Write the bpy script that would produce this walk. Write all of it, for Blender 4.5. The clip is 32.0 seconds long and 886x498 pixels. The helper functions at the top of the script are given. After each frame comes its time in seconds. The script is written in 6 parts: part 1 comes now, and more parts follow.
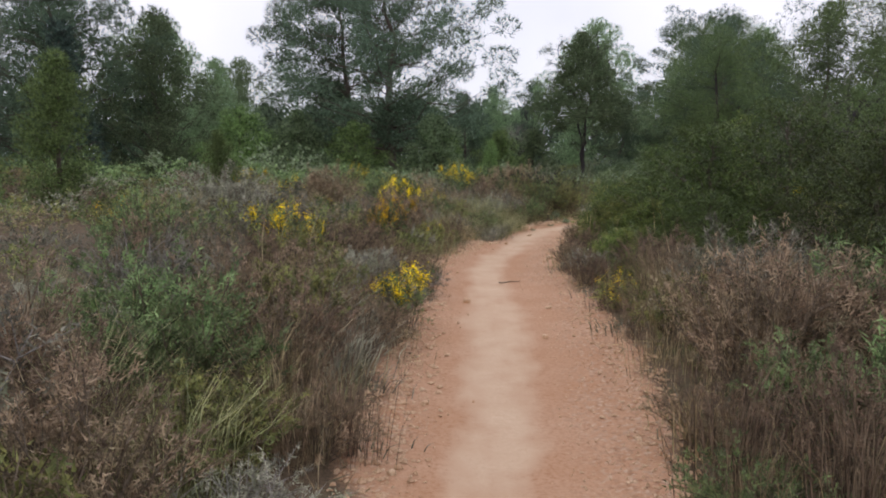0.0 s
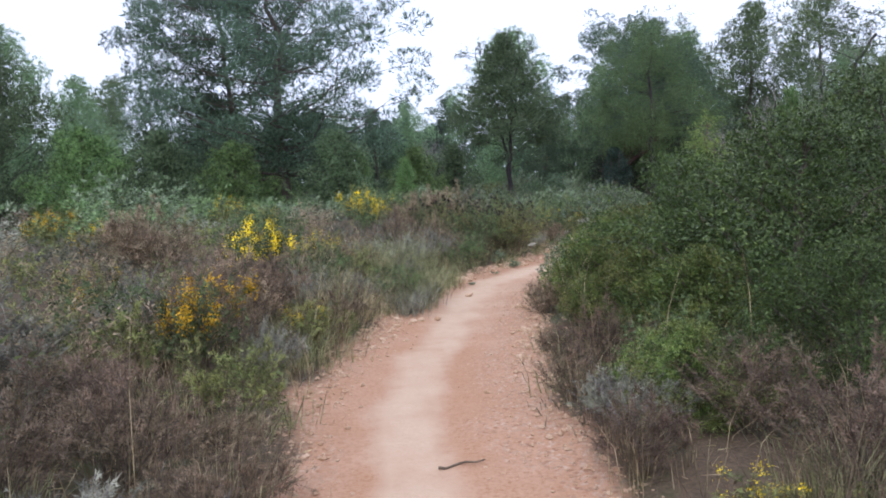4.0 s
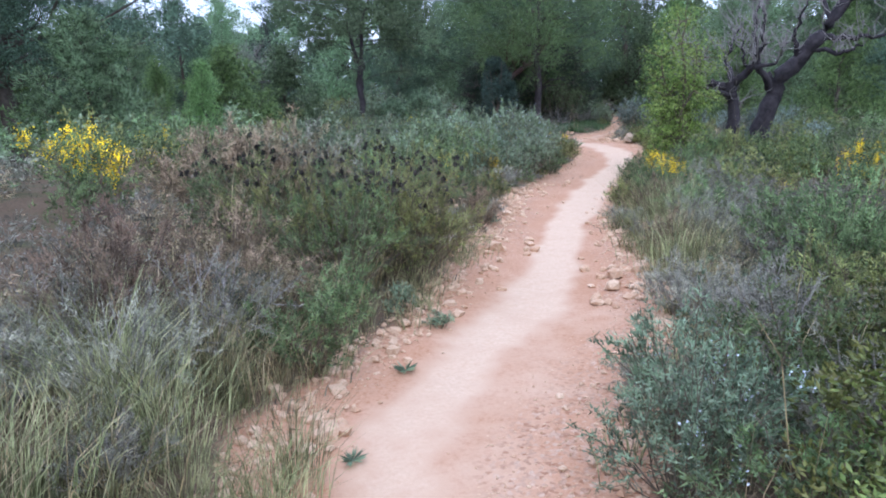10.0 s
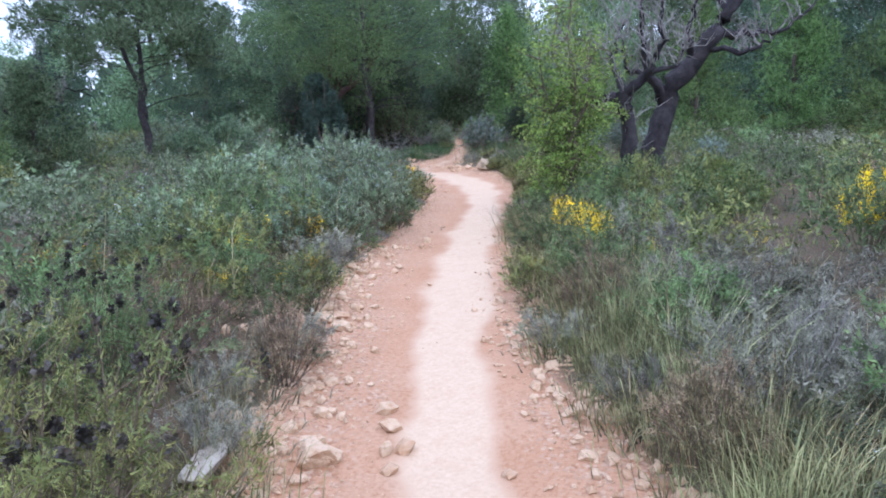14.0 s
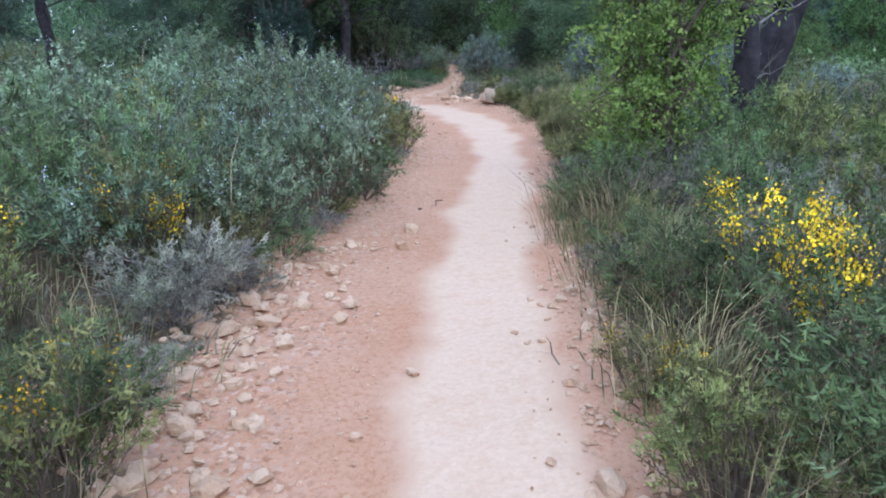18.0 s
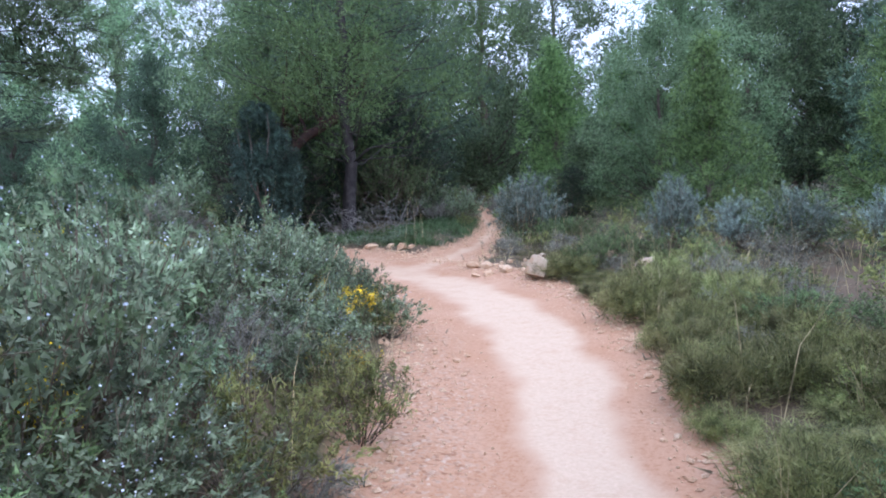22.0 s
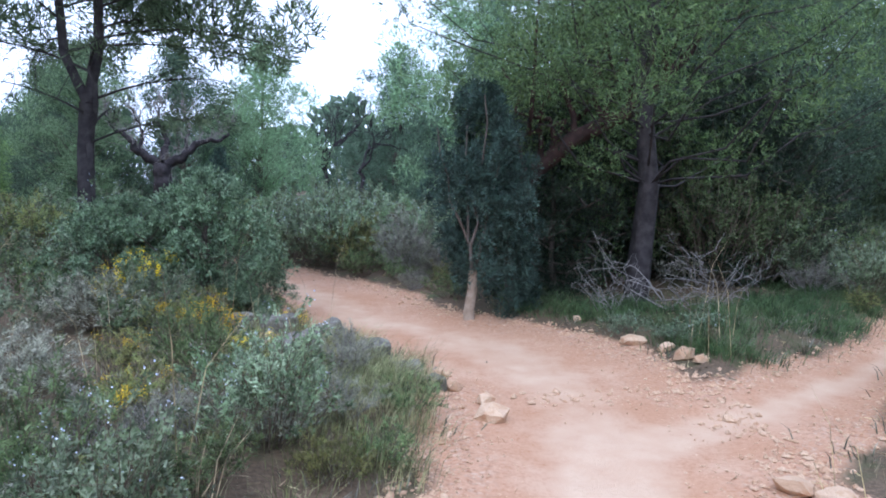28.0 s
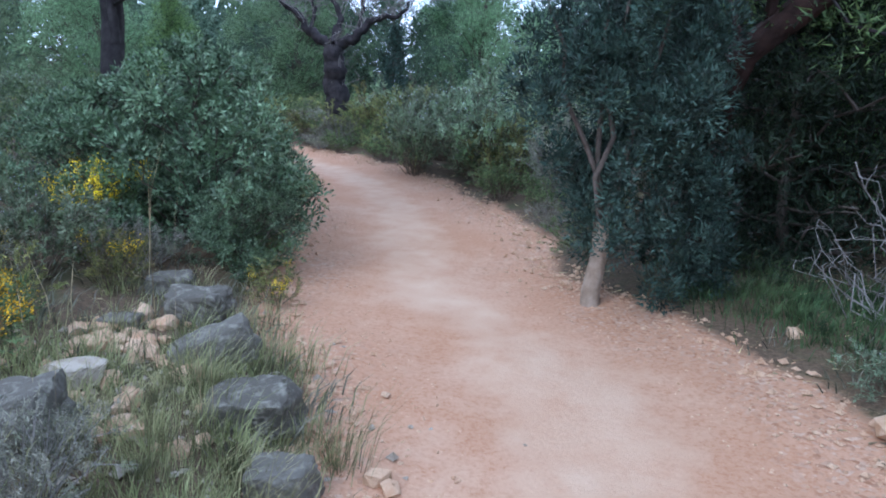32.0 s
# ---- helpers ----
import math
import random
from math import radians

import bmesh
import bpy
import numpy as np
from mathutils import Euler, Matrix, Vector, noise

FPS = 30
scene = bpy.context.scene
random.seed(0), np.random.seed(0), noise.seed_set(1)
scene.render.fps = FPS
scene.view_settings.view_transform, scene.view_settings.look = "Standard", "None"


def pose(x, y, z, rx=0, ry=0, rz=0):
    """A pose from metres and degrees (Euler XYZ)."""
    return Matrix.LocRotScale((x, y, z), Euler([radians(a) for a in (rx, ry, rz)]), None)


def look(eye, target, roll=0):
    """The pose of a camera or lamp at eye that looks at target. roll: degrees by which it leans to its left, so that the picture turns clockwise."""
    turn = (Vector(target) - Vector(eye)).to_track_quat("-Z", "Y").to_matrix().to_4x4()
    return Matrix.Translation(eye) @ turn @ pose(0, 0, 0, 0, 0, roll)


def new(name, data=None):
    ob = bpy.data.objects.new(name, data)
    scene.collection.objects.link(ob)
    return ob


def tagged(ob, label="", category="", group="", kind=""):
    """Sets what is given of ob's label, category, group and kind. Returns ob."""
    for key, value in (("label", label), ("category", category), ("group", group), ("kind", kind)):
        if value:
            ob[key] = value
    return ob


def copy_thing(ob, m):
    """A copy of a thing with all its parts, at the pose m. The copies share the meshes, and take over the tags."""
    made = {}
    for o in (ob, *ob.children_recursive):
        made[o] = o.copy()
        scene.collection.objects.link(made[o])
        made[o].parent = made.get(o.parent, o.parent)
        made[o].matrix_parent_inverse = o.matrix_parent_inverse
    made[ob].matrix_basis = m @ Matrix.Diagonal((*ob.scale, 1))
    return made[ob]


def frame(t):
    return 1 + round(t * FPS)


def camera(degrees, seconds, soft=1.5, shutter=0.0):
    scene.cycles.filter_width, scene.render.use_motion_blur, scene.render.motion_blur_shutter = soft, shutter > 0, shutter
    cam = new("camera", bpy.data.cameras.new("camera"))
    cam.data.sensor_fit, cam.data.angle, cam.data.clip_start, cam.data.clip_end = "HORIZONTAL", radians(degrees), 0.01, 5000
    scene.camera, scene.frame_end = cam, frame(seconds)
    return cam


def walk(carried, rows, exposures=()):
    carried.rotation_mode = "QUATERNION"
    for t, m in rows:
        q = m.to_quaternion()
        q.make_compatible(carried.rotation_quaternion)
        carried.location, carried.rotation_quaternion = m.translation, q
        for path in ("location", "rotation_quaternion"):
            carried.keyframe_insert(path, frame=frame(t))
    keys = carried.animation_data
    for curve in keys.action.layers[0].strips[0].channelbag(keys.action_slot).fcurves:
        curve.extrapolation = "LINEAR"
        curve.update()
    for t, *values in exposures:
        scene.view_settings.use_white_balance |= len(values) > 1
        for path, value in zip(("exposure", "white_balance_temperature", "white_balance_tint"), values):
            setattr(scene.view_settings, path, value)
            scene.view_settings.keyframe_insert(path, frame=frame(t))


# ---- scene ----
cam = camera(65.2, 32.0, soft=1.9)
PATH = [
    (0, (0.0, 0.0, 1.35), (0.0, 1.984, 1.096), 0.0),
    (0.5, (0.0, 0.577, 1.355), (0.063, 2.562, 1.118), -1.8),
    (1, (0.026, 1.125, 1.337), (0.122, 3.114, 1.145), -1.1),
    (1.5, (0.104, 1.699, 1.316), (0.17, 3.68, 1.044), -1.5),
    (2, (0.13, 2.251, 1.324), (0.27, 4.221, 1.012), -1.9),
    (2.5, (0.182, 2.809, 1.383), (0.312, 4.794, 1.175), -0.5),
    (3, (0.208, 3.354, 1.34), (0.425, 5.329, 1.111), -1.0),
    (3.5, (0.286, 3.883, 1.377), (0.495, 5.864, 1.197), -1.9),
    (5.5, (0.338, 6.092, 1.435), (0.69, 8.036, 1.126), -3.6),
    (6, (0.442, 6.673, 1.465), (0.783, 8.63, 1.232), -2.3),
    (6.5, (0.52, 7.247, 1.444), (0.897, 9.192, 1.17), -1.4),
    (7, (0.572, 7.824, 1.449), (0.991, 9.754, 1.135), -1.5),
    (7.5, (0.624, 8.353, 1.486), (0.975, 10.294, 1.156), -1.0),
    (8, (0.676, 8.879, 1.497), (1.317, 10.738, 1.133), -2.0),
    (8.5, (0.78, 9.401, 1.483), (1.437, 11.259, 1.143), -1.2),
    (9, (0.91, 9.927, 1.494), (1.476, 11.826, 1.226), -3.0),
    (9.5, (1.04, 10.398, 1.486), (1.753, 12.227, 1.108), -2.3),
    (10, (1.222, 10.897, 1.501), (1.892, 12.726, 1.045), -1.2),
    (10.5, (1.352, 11.368, 1.493), (2.12, 13.098, 0.847), -3.0),
    (11, (1.534, 11.778, 1.414), (2.271, 13.421, 0.545), -0.7),
    (11.5, (1.742, 12.197, 1.413), (2.526, 13.862, 0.631), -0.9),
    (12, (1.976, 12.594, 1.441), (2.891, 14.254, 0.804), -2.5),
    (12.5, (2.21, 13.013, 1.439), (3.084, 14.685, 0.778), -3.1),
    (13, (2.392, 13.406, 1.441), (3.415, 15.013, 0.832), -2.1),
    (13.5, (2.652, 13.774, 1.447), (3.697, 15.429, 1.036), -2.3),
    (14, (2.86, 14.116, 1.455), (3.94, 15.748, 1.044), -3.1),
    (14.5, (3.016, 14.461, 1.49), (4.066, 16.079, 0.96), -3.9),
    (16.5, (3.822, 15.776, 1.321), (4.934, 17.277, 0.606), -0.7),
    (17, (4.056, 16.134, 1.249), (5.161, 17.671, 0.604), -0.9),
    (17.5, (4.368, 16.521, 1.2), (5.376, 18.173, 0.695), -2.2),
    (18, (4.68, 16.959, 1.143), (5.763, 18.531, 0.545), -1.3),
    (18.5, (4.992, 17.353, 1.145), (6.103, 18.935, 0.635), 0.3),
    (19, (5.252, 17.746, 1.147), (6.318, 19.38, 0.708), -1.7),
    (19.5, (5.538, 18.165, 1.146), (6.668, 19.752, 0.695), -2.1),
    (20, (5.85, 18.536, 1.177), (6.999, 20.115, 0.744), -1.4),
    (20.5, (6.136, 18.93, 1.179), (7.25, 20.548, 0.805), -3.4),
    (21, (6.448, 19.349, 1.178), (7.439, 21.041, 0.783), -1.5),
    (21.5, (6.76, 19.742, 1.18), (7.798, 21.425, 0.877), -2.8),
    (22, (7.046, 20.136, 1.182), (8.094, 21.825, 0.962), -2.0),
    (22.5, (7.306, 20.4, 1.201), (8.331, 22.095, 0.924), -1.0),
    (23, (7.54, 20.665, 1.219), (8.578, 22.355, 0.964), -2.7),
    (23.5, (7.8, 20.904, 1.241), (8.664, 22.692, 1.005), -2.4),
    (24, (8.086, 21.113, 1.24), (8.839, 22.942, 0.943), -2.2),
    (24.5, (8.346, 21.4, 1.23), (8.968, 23.287, 1.002), -1.4),
    (26.5, (9.595, 22.849, 1.253), (9.879, 24.81, 0.984), 0.7),
    (27, (9.863, 23.315, 1.274), (10.099, 25.291, 1.067), -0.4),
    (27.5, (10.094, 23.747, 1.29), (10.245, 25.734, 1.126), 1.9),
    (28, (10.28, 24.16, 1.293), (10.251, 26.153, 1.123), 1.3),
    (28.5, (10.457, 24.547, 1.304), (10.402, 26.536, 1.106), -0.5),
    (29, (10.63, 24.914, 1.293), (10.353, 26.876, 1.022), 0.2),
    (29.5, (10.77, 25.31, 1.277), (10.365, 27.259, 1.077), 0.6),
    (30, (10.907, 25.716, 1.268), (10.469, 27.641, 0.954), -0.0),
    (30.5, (11.042, 26.111, 1.263), (10.457, 27.976, 0.84), 0.6),
    (31, (11.128, 26.523, 1.264), (10.608, 28.408, 0.847), 1.5),
    (31.5, (11.14, 26.888, 1.298), (10.53, 28.747, 0.887), 2.4),
    (32, (11.12, 27.2, 1.274), (10.383, 28.993, 0.783), 1.9),
]
walk(cam, [(t, look(eye, target, roll)) for t, eye, target, roll in PATH],
     exposures=((0.0, -0.72, 7500, 13), (3.0, -0.46, 6700, 13), (6.0, 0.0, 6100, 13), (8.0, -0.05, 6150, 13), (9.0, 0.19, 5800, 13), (10.0, 0.15, 5700, 13), (11.0, 0.04, 5450, 9), (12.0, 0.1, 5400, 9), (14.0, 0.25, 5650, 12),
                (18.0, 0.05, 5450, 9), (21.0, 0.2, 5600, 13), (24.0, 0.28, 5650, 12), (27.0, 0.3, 5650, 11), (30.0, 0.27, 5500, 8), (32.0, 0.17, 5300, 7)))

# ---- world and light ----
world = bpy.data.worlds.new("sky")
scene.world = world
world.use_nodes = True
wn, wl = world.node_tree.nodes, world.node_tree.links
wn.clear()
SUN_EL, SUN_AZ = radians(48), radians(200)
sky = wn.new("ShaderNodeTexSky")
sky.sky_type, sky.sun_disc = "NISHITA", False
sky.sun_elevation, sky.sun_rotation = SUN_EL, SUN_AZ
sky_gain = wn.new("ShaderNodeVectorMath")
sky_gain.operation = "SCALE"
sky_gain.inputs["Scale"].default_value = 0.15
wl.new(sky.outputs[0], sky_gain.inputs[0])
wco = wn.new("ShaderNodeTexCoord")
cloud = wn.new("ShaderNodeTexNoise")
cloud.inputs["Scale"].default_value, cloud.inputs["Detail"].default_value = 2.2, 5
wl.new(wco.outputs["Generated"], cloud.inputs["Vector"])
cover = wn.new("ShaderNodeMapRange")
cover.inputs["From Min"].default_value, cover.inputs["From Max"].default_value = 0.28, 0.55
cover.inputs["To Min"].default_value, cover.inputs["To Max"].default_value = 0.72, 1.0
wl.new(cloud.outputs["Fac"], cover.inputs["Value"])
overcast = wn.new("ShaderNodeMix")
overcast.data_type = "RGBA"
overcast.inputs["B"].default_value = (1.55, 1.7, 2.15, 1)
wl.new(cover.outputs[0], overcast.inputs["Factor"])
wl.new(sky_gain.outputs[0], overcast.inputs["A"])
bg = wn.new("ShaderNodeBackground")
bg.inputs["Strength"].default_value = 1.0
wl.new(overcast.outputs["Result"], bg.inputs["Color"])
wout = wn.new("ShaderNodeOutputWorld")
wl.new(bg.outputs[0], wout.inputs["Surface"])
sun_data = bpy.data.lights.new("sun", "SUN")
sun_data.energy, sun_data.angle, sun_data.color = 1.2, radians(25), (1.0, 0.97, 0.92)
sun = new("sun", sun_data)
sun.matrix_world = look((0, 0, 40), (math.sin(SUN_AZ) * -30, math.cos(SUN_AZ) * -30, 40 - 30 * math.tan(SUN_EL)))

# ---- materials ----
def material(name, rough=0.8):
    m = bpy.data.materials.new(name)
    m.use_nodes = True
    n, l = m.node_tree.nodes, m.node_tree.links
    b = n["Principled BSDF"]
    b.inputs["Roughness"].default_value = rough
    b.inputs["Specular IOR Level"].default_value = 0.3
    return m, n, l, b


def mixed(n, l, fac, a, b):
    x = n.new("ShaderNodeMix")
    x.data_type = "RGBA"
    if isinstance(fac, (int, float)):
        x.inputs["Factor"].default_value = fac
    else:
        l.new(fac, x.inputs["Factor"])
    for key, c in (("A", a), ("B", b)):
        if isinstance(c, tuple):
            x.inputs[key].default_value = (*c, 1)
        else:
            l.new(c, x.inputs[key])
    return x.outputs["Result"]


def noise_tex(n, l, scale, detail=4, rough=0.6, coord="Object"):
    co = n.new("ShaderNodeTexCoord")
    t = n.new("ShaderNodeTexNoise")
    t.inputs["Scale"].default_value, t.inputs["Detail"].default_value, t.inputs["Roughness"].default_value = scale, detail, rough
    l.new(co.outputs[coord], t.inputs["Vector"])
    return t.outputs["Fac"]


def spread(n, l, value, lo, hi, out_lo=0.0, out_hi=1.0):
    r = n.new("ShaderNodeMapRange")
    for key, v in (("From Min", lo), ("From Max", hi), ("To Min", out_lo), ("To Max", out_hi)):
        r.inputs[key].default_value = v
    l.new(value, r.inputs["Value"])
    return r.outputs[0]


def leaf_material(name, c1, c2, c3, thin=0.3, rough=0.55):
    """Leaves: colour varies leaf by leaf, plant by plant and in drifts; part of the light passes through."""
    m, n, l, b = material(name, rough)
    geo, info = n.new("ShaderNodeNewGeometry"), n.new("ShaderNodeObjectInfo")
    col = mixed(n, l, geo.outputs["Random Per Island"], c1, c2)
    drift = spread(n, l, noise_tex(n, l, 2.3, 3), 0.42, 0.66)
    col = mixed(n, l, drift, col, c3)
    sprig = spread(n, l, noise_tex(n, l, 10.0, 2, 0.5), 0.4, 0.6, 0.42, 1.5)
    tone = n.new("ShaderNodeVectorMath")
    tone.operation = "SCALE"
    l.new(col, tone.inputs[0])
    l.new(sprig, tone.inputs["Scale"])
    hue = n.new("ShaderNodeHueSaturation")
    l.new(tone.outputs[0], hue.inputs["Color"])
    l.new(spread(n, l, info.outputs["Random"], 0, 1, 0.65, 1.4), hue.inputs["Value"])
    l.new(spread(n, l, info.outputs["Random"], 0, 1, 0.485, 0.515), hue.inputs["Hue"])
    l.new(hue.outputs[0], b.inputs["Base Color"])
    tr = n.new("ShaderNodeBsdfTranslucent")
    l.new(hue.outputs[0], tr.inputs["Color"])
    mx = n.new("ShaderNodeMixShader")
    mx.inputs[0].default_value = thin
    l.new(b.outputs[0], mx.inputs[1])
    l.new(tr.outputs[0], mx.inputs[2])
    l.new(mx.outputs[0], n["Material Output"].inputs["Surface"])
    return m


def bark_material(name, c1, c2, scale=9.0):
    m, n, l, b = material(name, 0.9)
    f = spread(n, l, noise_tex(n, l, scale, 6), 0.35, 0.65)
    l.new(mixed(n, l, f, c1, c2), b.inputs["Base Color"])
    bump = n.new("ShaderNodeBump")
    bump.inputs["Strength"].default_value, bump.inputs["Distance"].default_value = 0.6, 0.02
    l.new(noise_tex(n, l, scale * 3, 5), bump.inputs["Height"])
    l.new(bump.outputs[0], b.inputs["Normal"])
    return m


def stone_material(name, c1, c2, c3, scale=7.0):
    m, n, l, b = material(name, 0.85)
    info = n.new("ShaderNodeObjectInfo")
    geo = n.new("ShaderNodeNewGeometry")
    base = mixed(n, l, info.outputs["Random"], c1, c2)
    base = mixed(n, l, spread(n, l, geo.outputs["Random Per Island"], 0, 1, 0, 0.6), base, c2)
    patch, pits = n.new("ShaderNodeTexNoise"), n.new("ShaderNodeTexNoise")
    for node, size in ((patch, scale * 2), (pits, scale * 7)):
        node.inputs["Scale"].default_value, node.inputs["Detail"].default_value, node.inputs["Roughness"].default_value = size, 6, 0.65
        l.new(geo.outputs["Position"], node.inputs["Vector"])
    base = mixed(n, l, spread(n, l, patch.outputs["Fac"], 0.5, 0.68), base, c3)
    base = mixed(n, l, spread(n, l, pits.outputs["Fac"], 0.58, 0.75, 0, 0.35), base, tuple(0.6 * q for q in c3))
    l.new(base, b.inputs["Base Color"])
    bump = n.new("ShaderNodeBump")
    bump.inputs["Strength"].default_value, bump.inputs["Distance"].default_value = 0.9, 0.02
    l.new(pits.outputs["Fac"], bump.inputs["Height"])
    l.new(bump.outputs[0], b.inputs["Normal"])
    return m


M_BROWN = leaf_material("dry_brown_leaf", (0.2, 0.135, 0.095), (0.34, 0.25, 0.175), (0.21, 0.185, 0.115), 0.35)
M_GREY = leaf_material("dry_grey_leaf", (0.2, 0.19, 0.155), (0.37, 0.36, 0.29), (0.19, 0.21, 0.14), 0.35)
M_OLIVE = leaf_material("olive_leaf", (0.16, 0.175, 0.065), (0.32, 0.31, 0.115), (0.15, 0.2, 0.075), 0.4)
M_GREEN = leaf_material("green_scrub_leaf", (0.105, 0.17, 0.068), (0.23, 0.31, 0.135), (0.16, 0.21, 0.105), 0.4)
M_ROSE = leaf_material("rosemary_leaf", (0.125, 0.18, 0.11), (0.26, 0.33, 0.22), (0.17, 0.23, 0.145), 0.35)
M_CISTUS = leaf_material("pale_leaf", (0.155, 0.215, 0.12), (0.36, 0.42, 0.29), (0.14, 0.205, 0.095), 0.4)
M_LENTISK = leaf_material("lentisk_leaf", (0.028, 0.052, 0.016), (0.112, 0.15, 0.042), (0.054, 0.086, 0.025), 0.12, 0.35)
M_LENTISK2 = leaf_material("young_lentisk_leaf", (0.065, 0.115, 0.03), (0.2, 0.255, 0.07), (0.16, 0.16, 0.05), 0.25, 0.4)
M_SILVER = leaf_material("silver_leaf", (0.17, 0.225, 0.19), (0.33, 0.4, 0.35), (0.21, 0.275, 0.235))
M_OAK = leaf_material("oak_leaf", (0.14, 0.22, 0.05), (0.38, 0.45, 0.13), (0.2, 0.3, 0.08), 0.5, 0.45)
M_JUNIPER = leaf_material("juniper_leaf", (0.02, 0.045, 0.036), (0.105, 0.165, 0.135), (0.042, 0.078, 0.062), 0.08)
# undergrowth: the deep shade under the pines is put into this leaf colour
M_UNDER_SHADED = leaf_material("undergrowth_leaf", (0.014, 0.028, 0.016), (0.042, 0.066, 0.036), (0.025, 0.042, 0.024), 0.1)
M_PINE = leaf_material("pine_needle", (0.15, 0.22, 0.125), (0.29, 0.38, 0.225), (0.2, 0.3, 0.155), 0.6)
M_PINE2 = leaf_material("dark_pine_needle", (0.075, 0.13, 0.09), (0.18, 0.25, 0.17), (0.115, 0.18, 0.115), 0.5)
M_PINE3 = leaf_material("young_pine_needle", (0.125, 0.2, 0.075), (0.235, 0.33, 0.135), (0.18, 0.265, 0.1), 0.55)
M_GRASS = leaf_material("green_grass", (0.19, 0.22, 0.095), (0.35, 0.37, 0.19), (0.38, 0.35, 0.2), 0.35)
M_MOUND = leaf_material("mound_grass", (0.15, 0.185, 0.065), (0.33, 0.34, 0.145), (0.27, 0.25, 0.12), 0.4)
M_FOREST = leaf_material("evergreen_leaf", (0.065, 0.112, 0.046), (0.2, 0.275, 0.105), (0.115, 0.18, 0.068), 0.42, 0.4)
M_BUCKTHORN = leaf_material("buckthorn_leaf", (0.07, 0.12, 0.065), (0.24, 0.32, 0.205), (0.12, 0.18, 0.095), 0.2, 0.4)
M_WOODS = leaf_material("far_needle", (0.085, 0.14, 0.095), (0.19, 0.26, 0.175), (0.13, 0.19, 0.125), 0.45)
# grass under the trees: their shade is put into the colour
M_SHADEDGRASS = leaf_material("shade_grass", (0.045, 0.09, 0.04), (0.1, 0.16, 0.065), (0.09, 0.125, 0.055), 0.3)
M_STRAW = leaf_material("straw", (0.36, 0.29, 0.16), (0.54, 0.46, 0.3), (0.42, 0.33, 0.18), 0.3)
M_FLOWER = leaf_material("yellow_flower", (0.8, 0.5, 0.012), (0.92, 0.66, 0.03), (0.8, 0.52, 0.02), 0.3)
M_WHITE = leaf_material("pale_flower", (0.5, 0.54, 0.66), (0.68, 0.7, 0.78), (0.42, 0.48, 0.62), 0.3)
M_SEED = leaf_material("dark_seedhead", (0.03, 0.026, 0.022), (0.08, 0.07, 0.055), (0.04, 0.035, 0.03), 0.05)
M_TWIG = bark_material("twig", (0.1, 0.075, 0.055), (0.2, 0.16, 0.12), 20)
M_DEADTWIG = bark_material("dead_twig", (0.2, 0.185, 0.175), (0.38, 0.355, 0.335), 25)
M_BARK = bark_material("pine_bark", (0.075, 0.06, 0.05), (0.17, 0.14, 0.12), 8)
M_REDBARK = bark_material("red_bark", (0.03, 0.018, 0.016), (0.08, 0.045, 0.038), 9)
M_DARKBARK = bark_material("dark_pine_bark", (0.03, 0.026, 0.028), (0.08, 0.069, 0.07), 8)
M_CHAR = bark_material("charred_bark", (0.018, 0.016, 0.019), (0.06, 0.052, 0.058), 9)
M_PALEBARK = bark_material("pale_bark", (0.25, 0.19, 0.14), (0.42, 0.34, 0.27), 14)
M_STONE = stone_material("limestone", (0.5, 0.305, 0.19), (0.68, 0.5, 0.35), (0.52, 0.31, 0.185))
M_SLATE = stone_material("grey_rock", (0.105, 0.095, 0.08), (0.18, 0.168, 0.145), (0.33, 0.32, 0.27), 12)
M_PALEROCK = stone_material("pale_rock", (0.4, 0.35, 0.29), (0.5, 0.45, 0.38), (0.3, 0.24, 0.18), 5)
M_BOULDER = stone_material("boulder", (0.42, 0.32, 0.23), (0.5, 0.4, 0.3), (0.4, 0.24, 0.14), 4)

# ---- plan: the trail and the lie of the land ----
MAIN = ((0.2, -8, 0.7), (0.25, -4, 0.68), (0.28, -1, 0.6), (0.3, 1, 0.58), (0.33, 2.6, 0.6), (0.48, 4, 0.7), (0.6, 5.8, 0.68), (0.72, 8.8, 0.7), (1.2, 10.8, 0.66), (1.65, 12.4, 0.66),
        (2.3, 13.65, 0.7), (3.57, 15.1, 0.74), (4.86, 17.45, 0.62), (6.2, 19.4, 0.72), (7.9, 21.25, 0.66), (9.48, 23.16, 0.7), (10.4, 24.75, 0.85),
        (10.95, 26.3, 0.85), (11.1, 27.7, 0.85))
WEST = ((11.1, 27.7, 0.85), (11.0, 28.9, 0.92), (10.5, 30.0, 0.98), (9.45, 31.0, 0.88), (8.45, 32.8, 0.85), (6.7, 34.8, 0.78), (4.6, 36.2, 0.6), (1.6, 37.4, 0.45), (-4, 40, 0.4), (-10, 44, 0.4))
EAST = ((11.1, 27.7, 0.85), (12.3, 28.4, 0.45), (13.8, 29.75, 0.25), (15.4, 31.7, 0.2), (17.1, 34.35, 0.18), (19.3, 37.8, 0.17), (21.5, 41.3, 0.16), (24, 45, 0.16))


def smoothed(line, step=6):
    """A Catmull-Rom curve through the plan's points."""
    a = np.array(line)
    a = np.vstack([2 * a[0] - a[1], a, 2 * a[-1] - a[-2]])
    out = []
    for i in range(1, len(a) - 2):
        for u in np.linspace(0, 1, step, endpoint=False):
            p0, p1, p2, p3 = a[i - 1:i + 3]
            out.append(0.5 * (2 * p1 + (p2 - p0) * u + (2 * p0 - 5 * p1 + 4 * p2 - p3) * u * u + (3 * p1 - p0 - 3 * p2 + p3) * u ** 3))
    out.append(a[-2])
    return np.array(out)


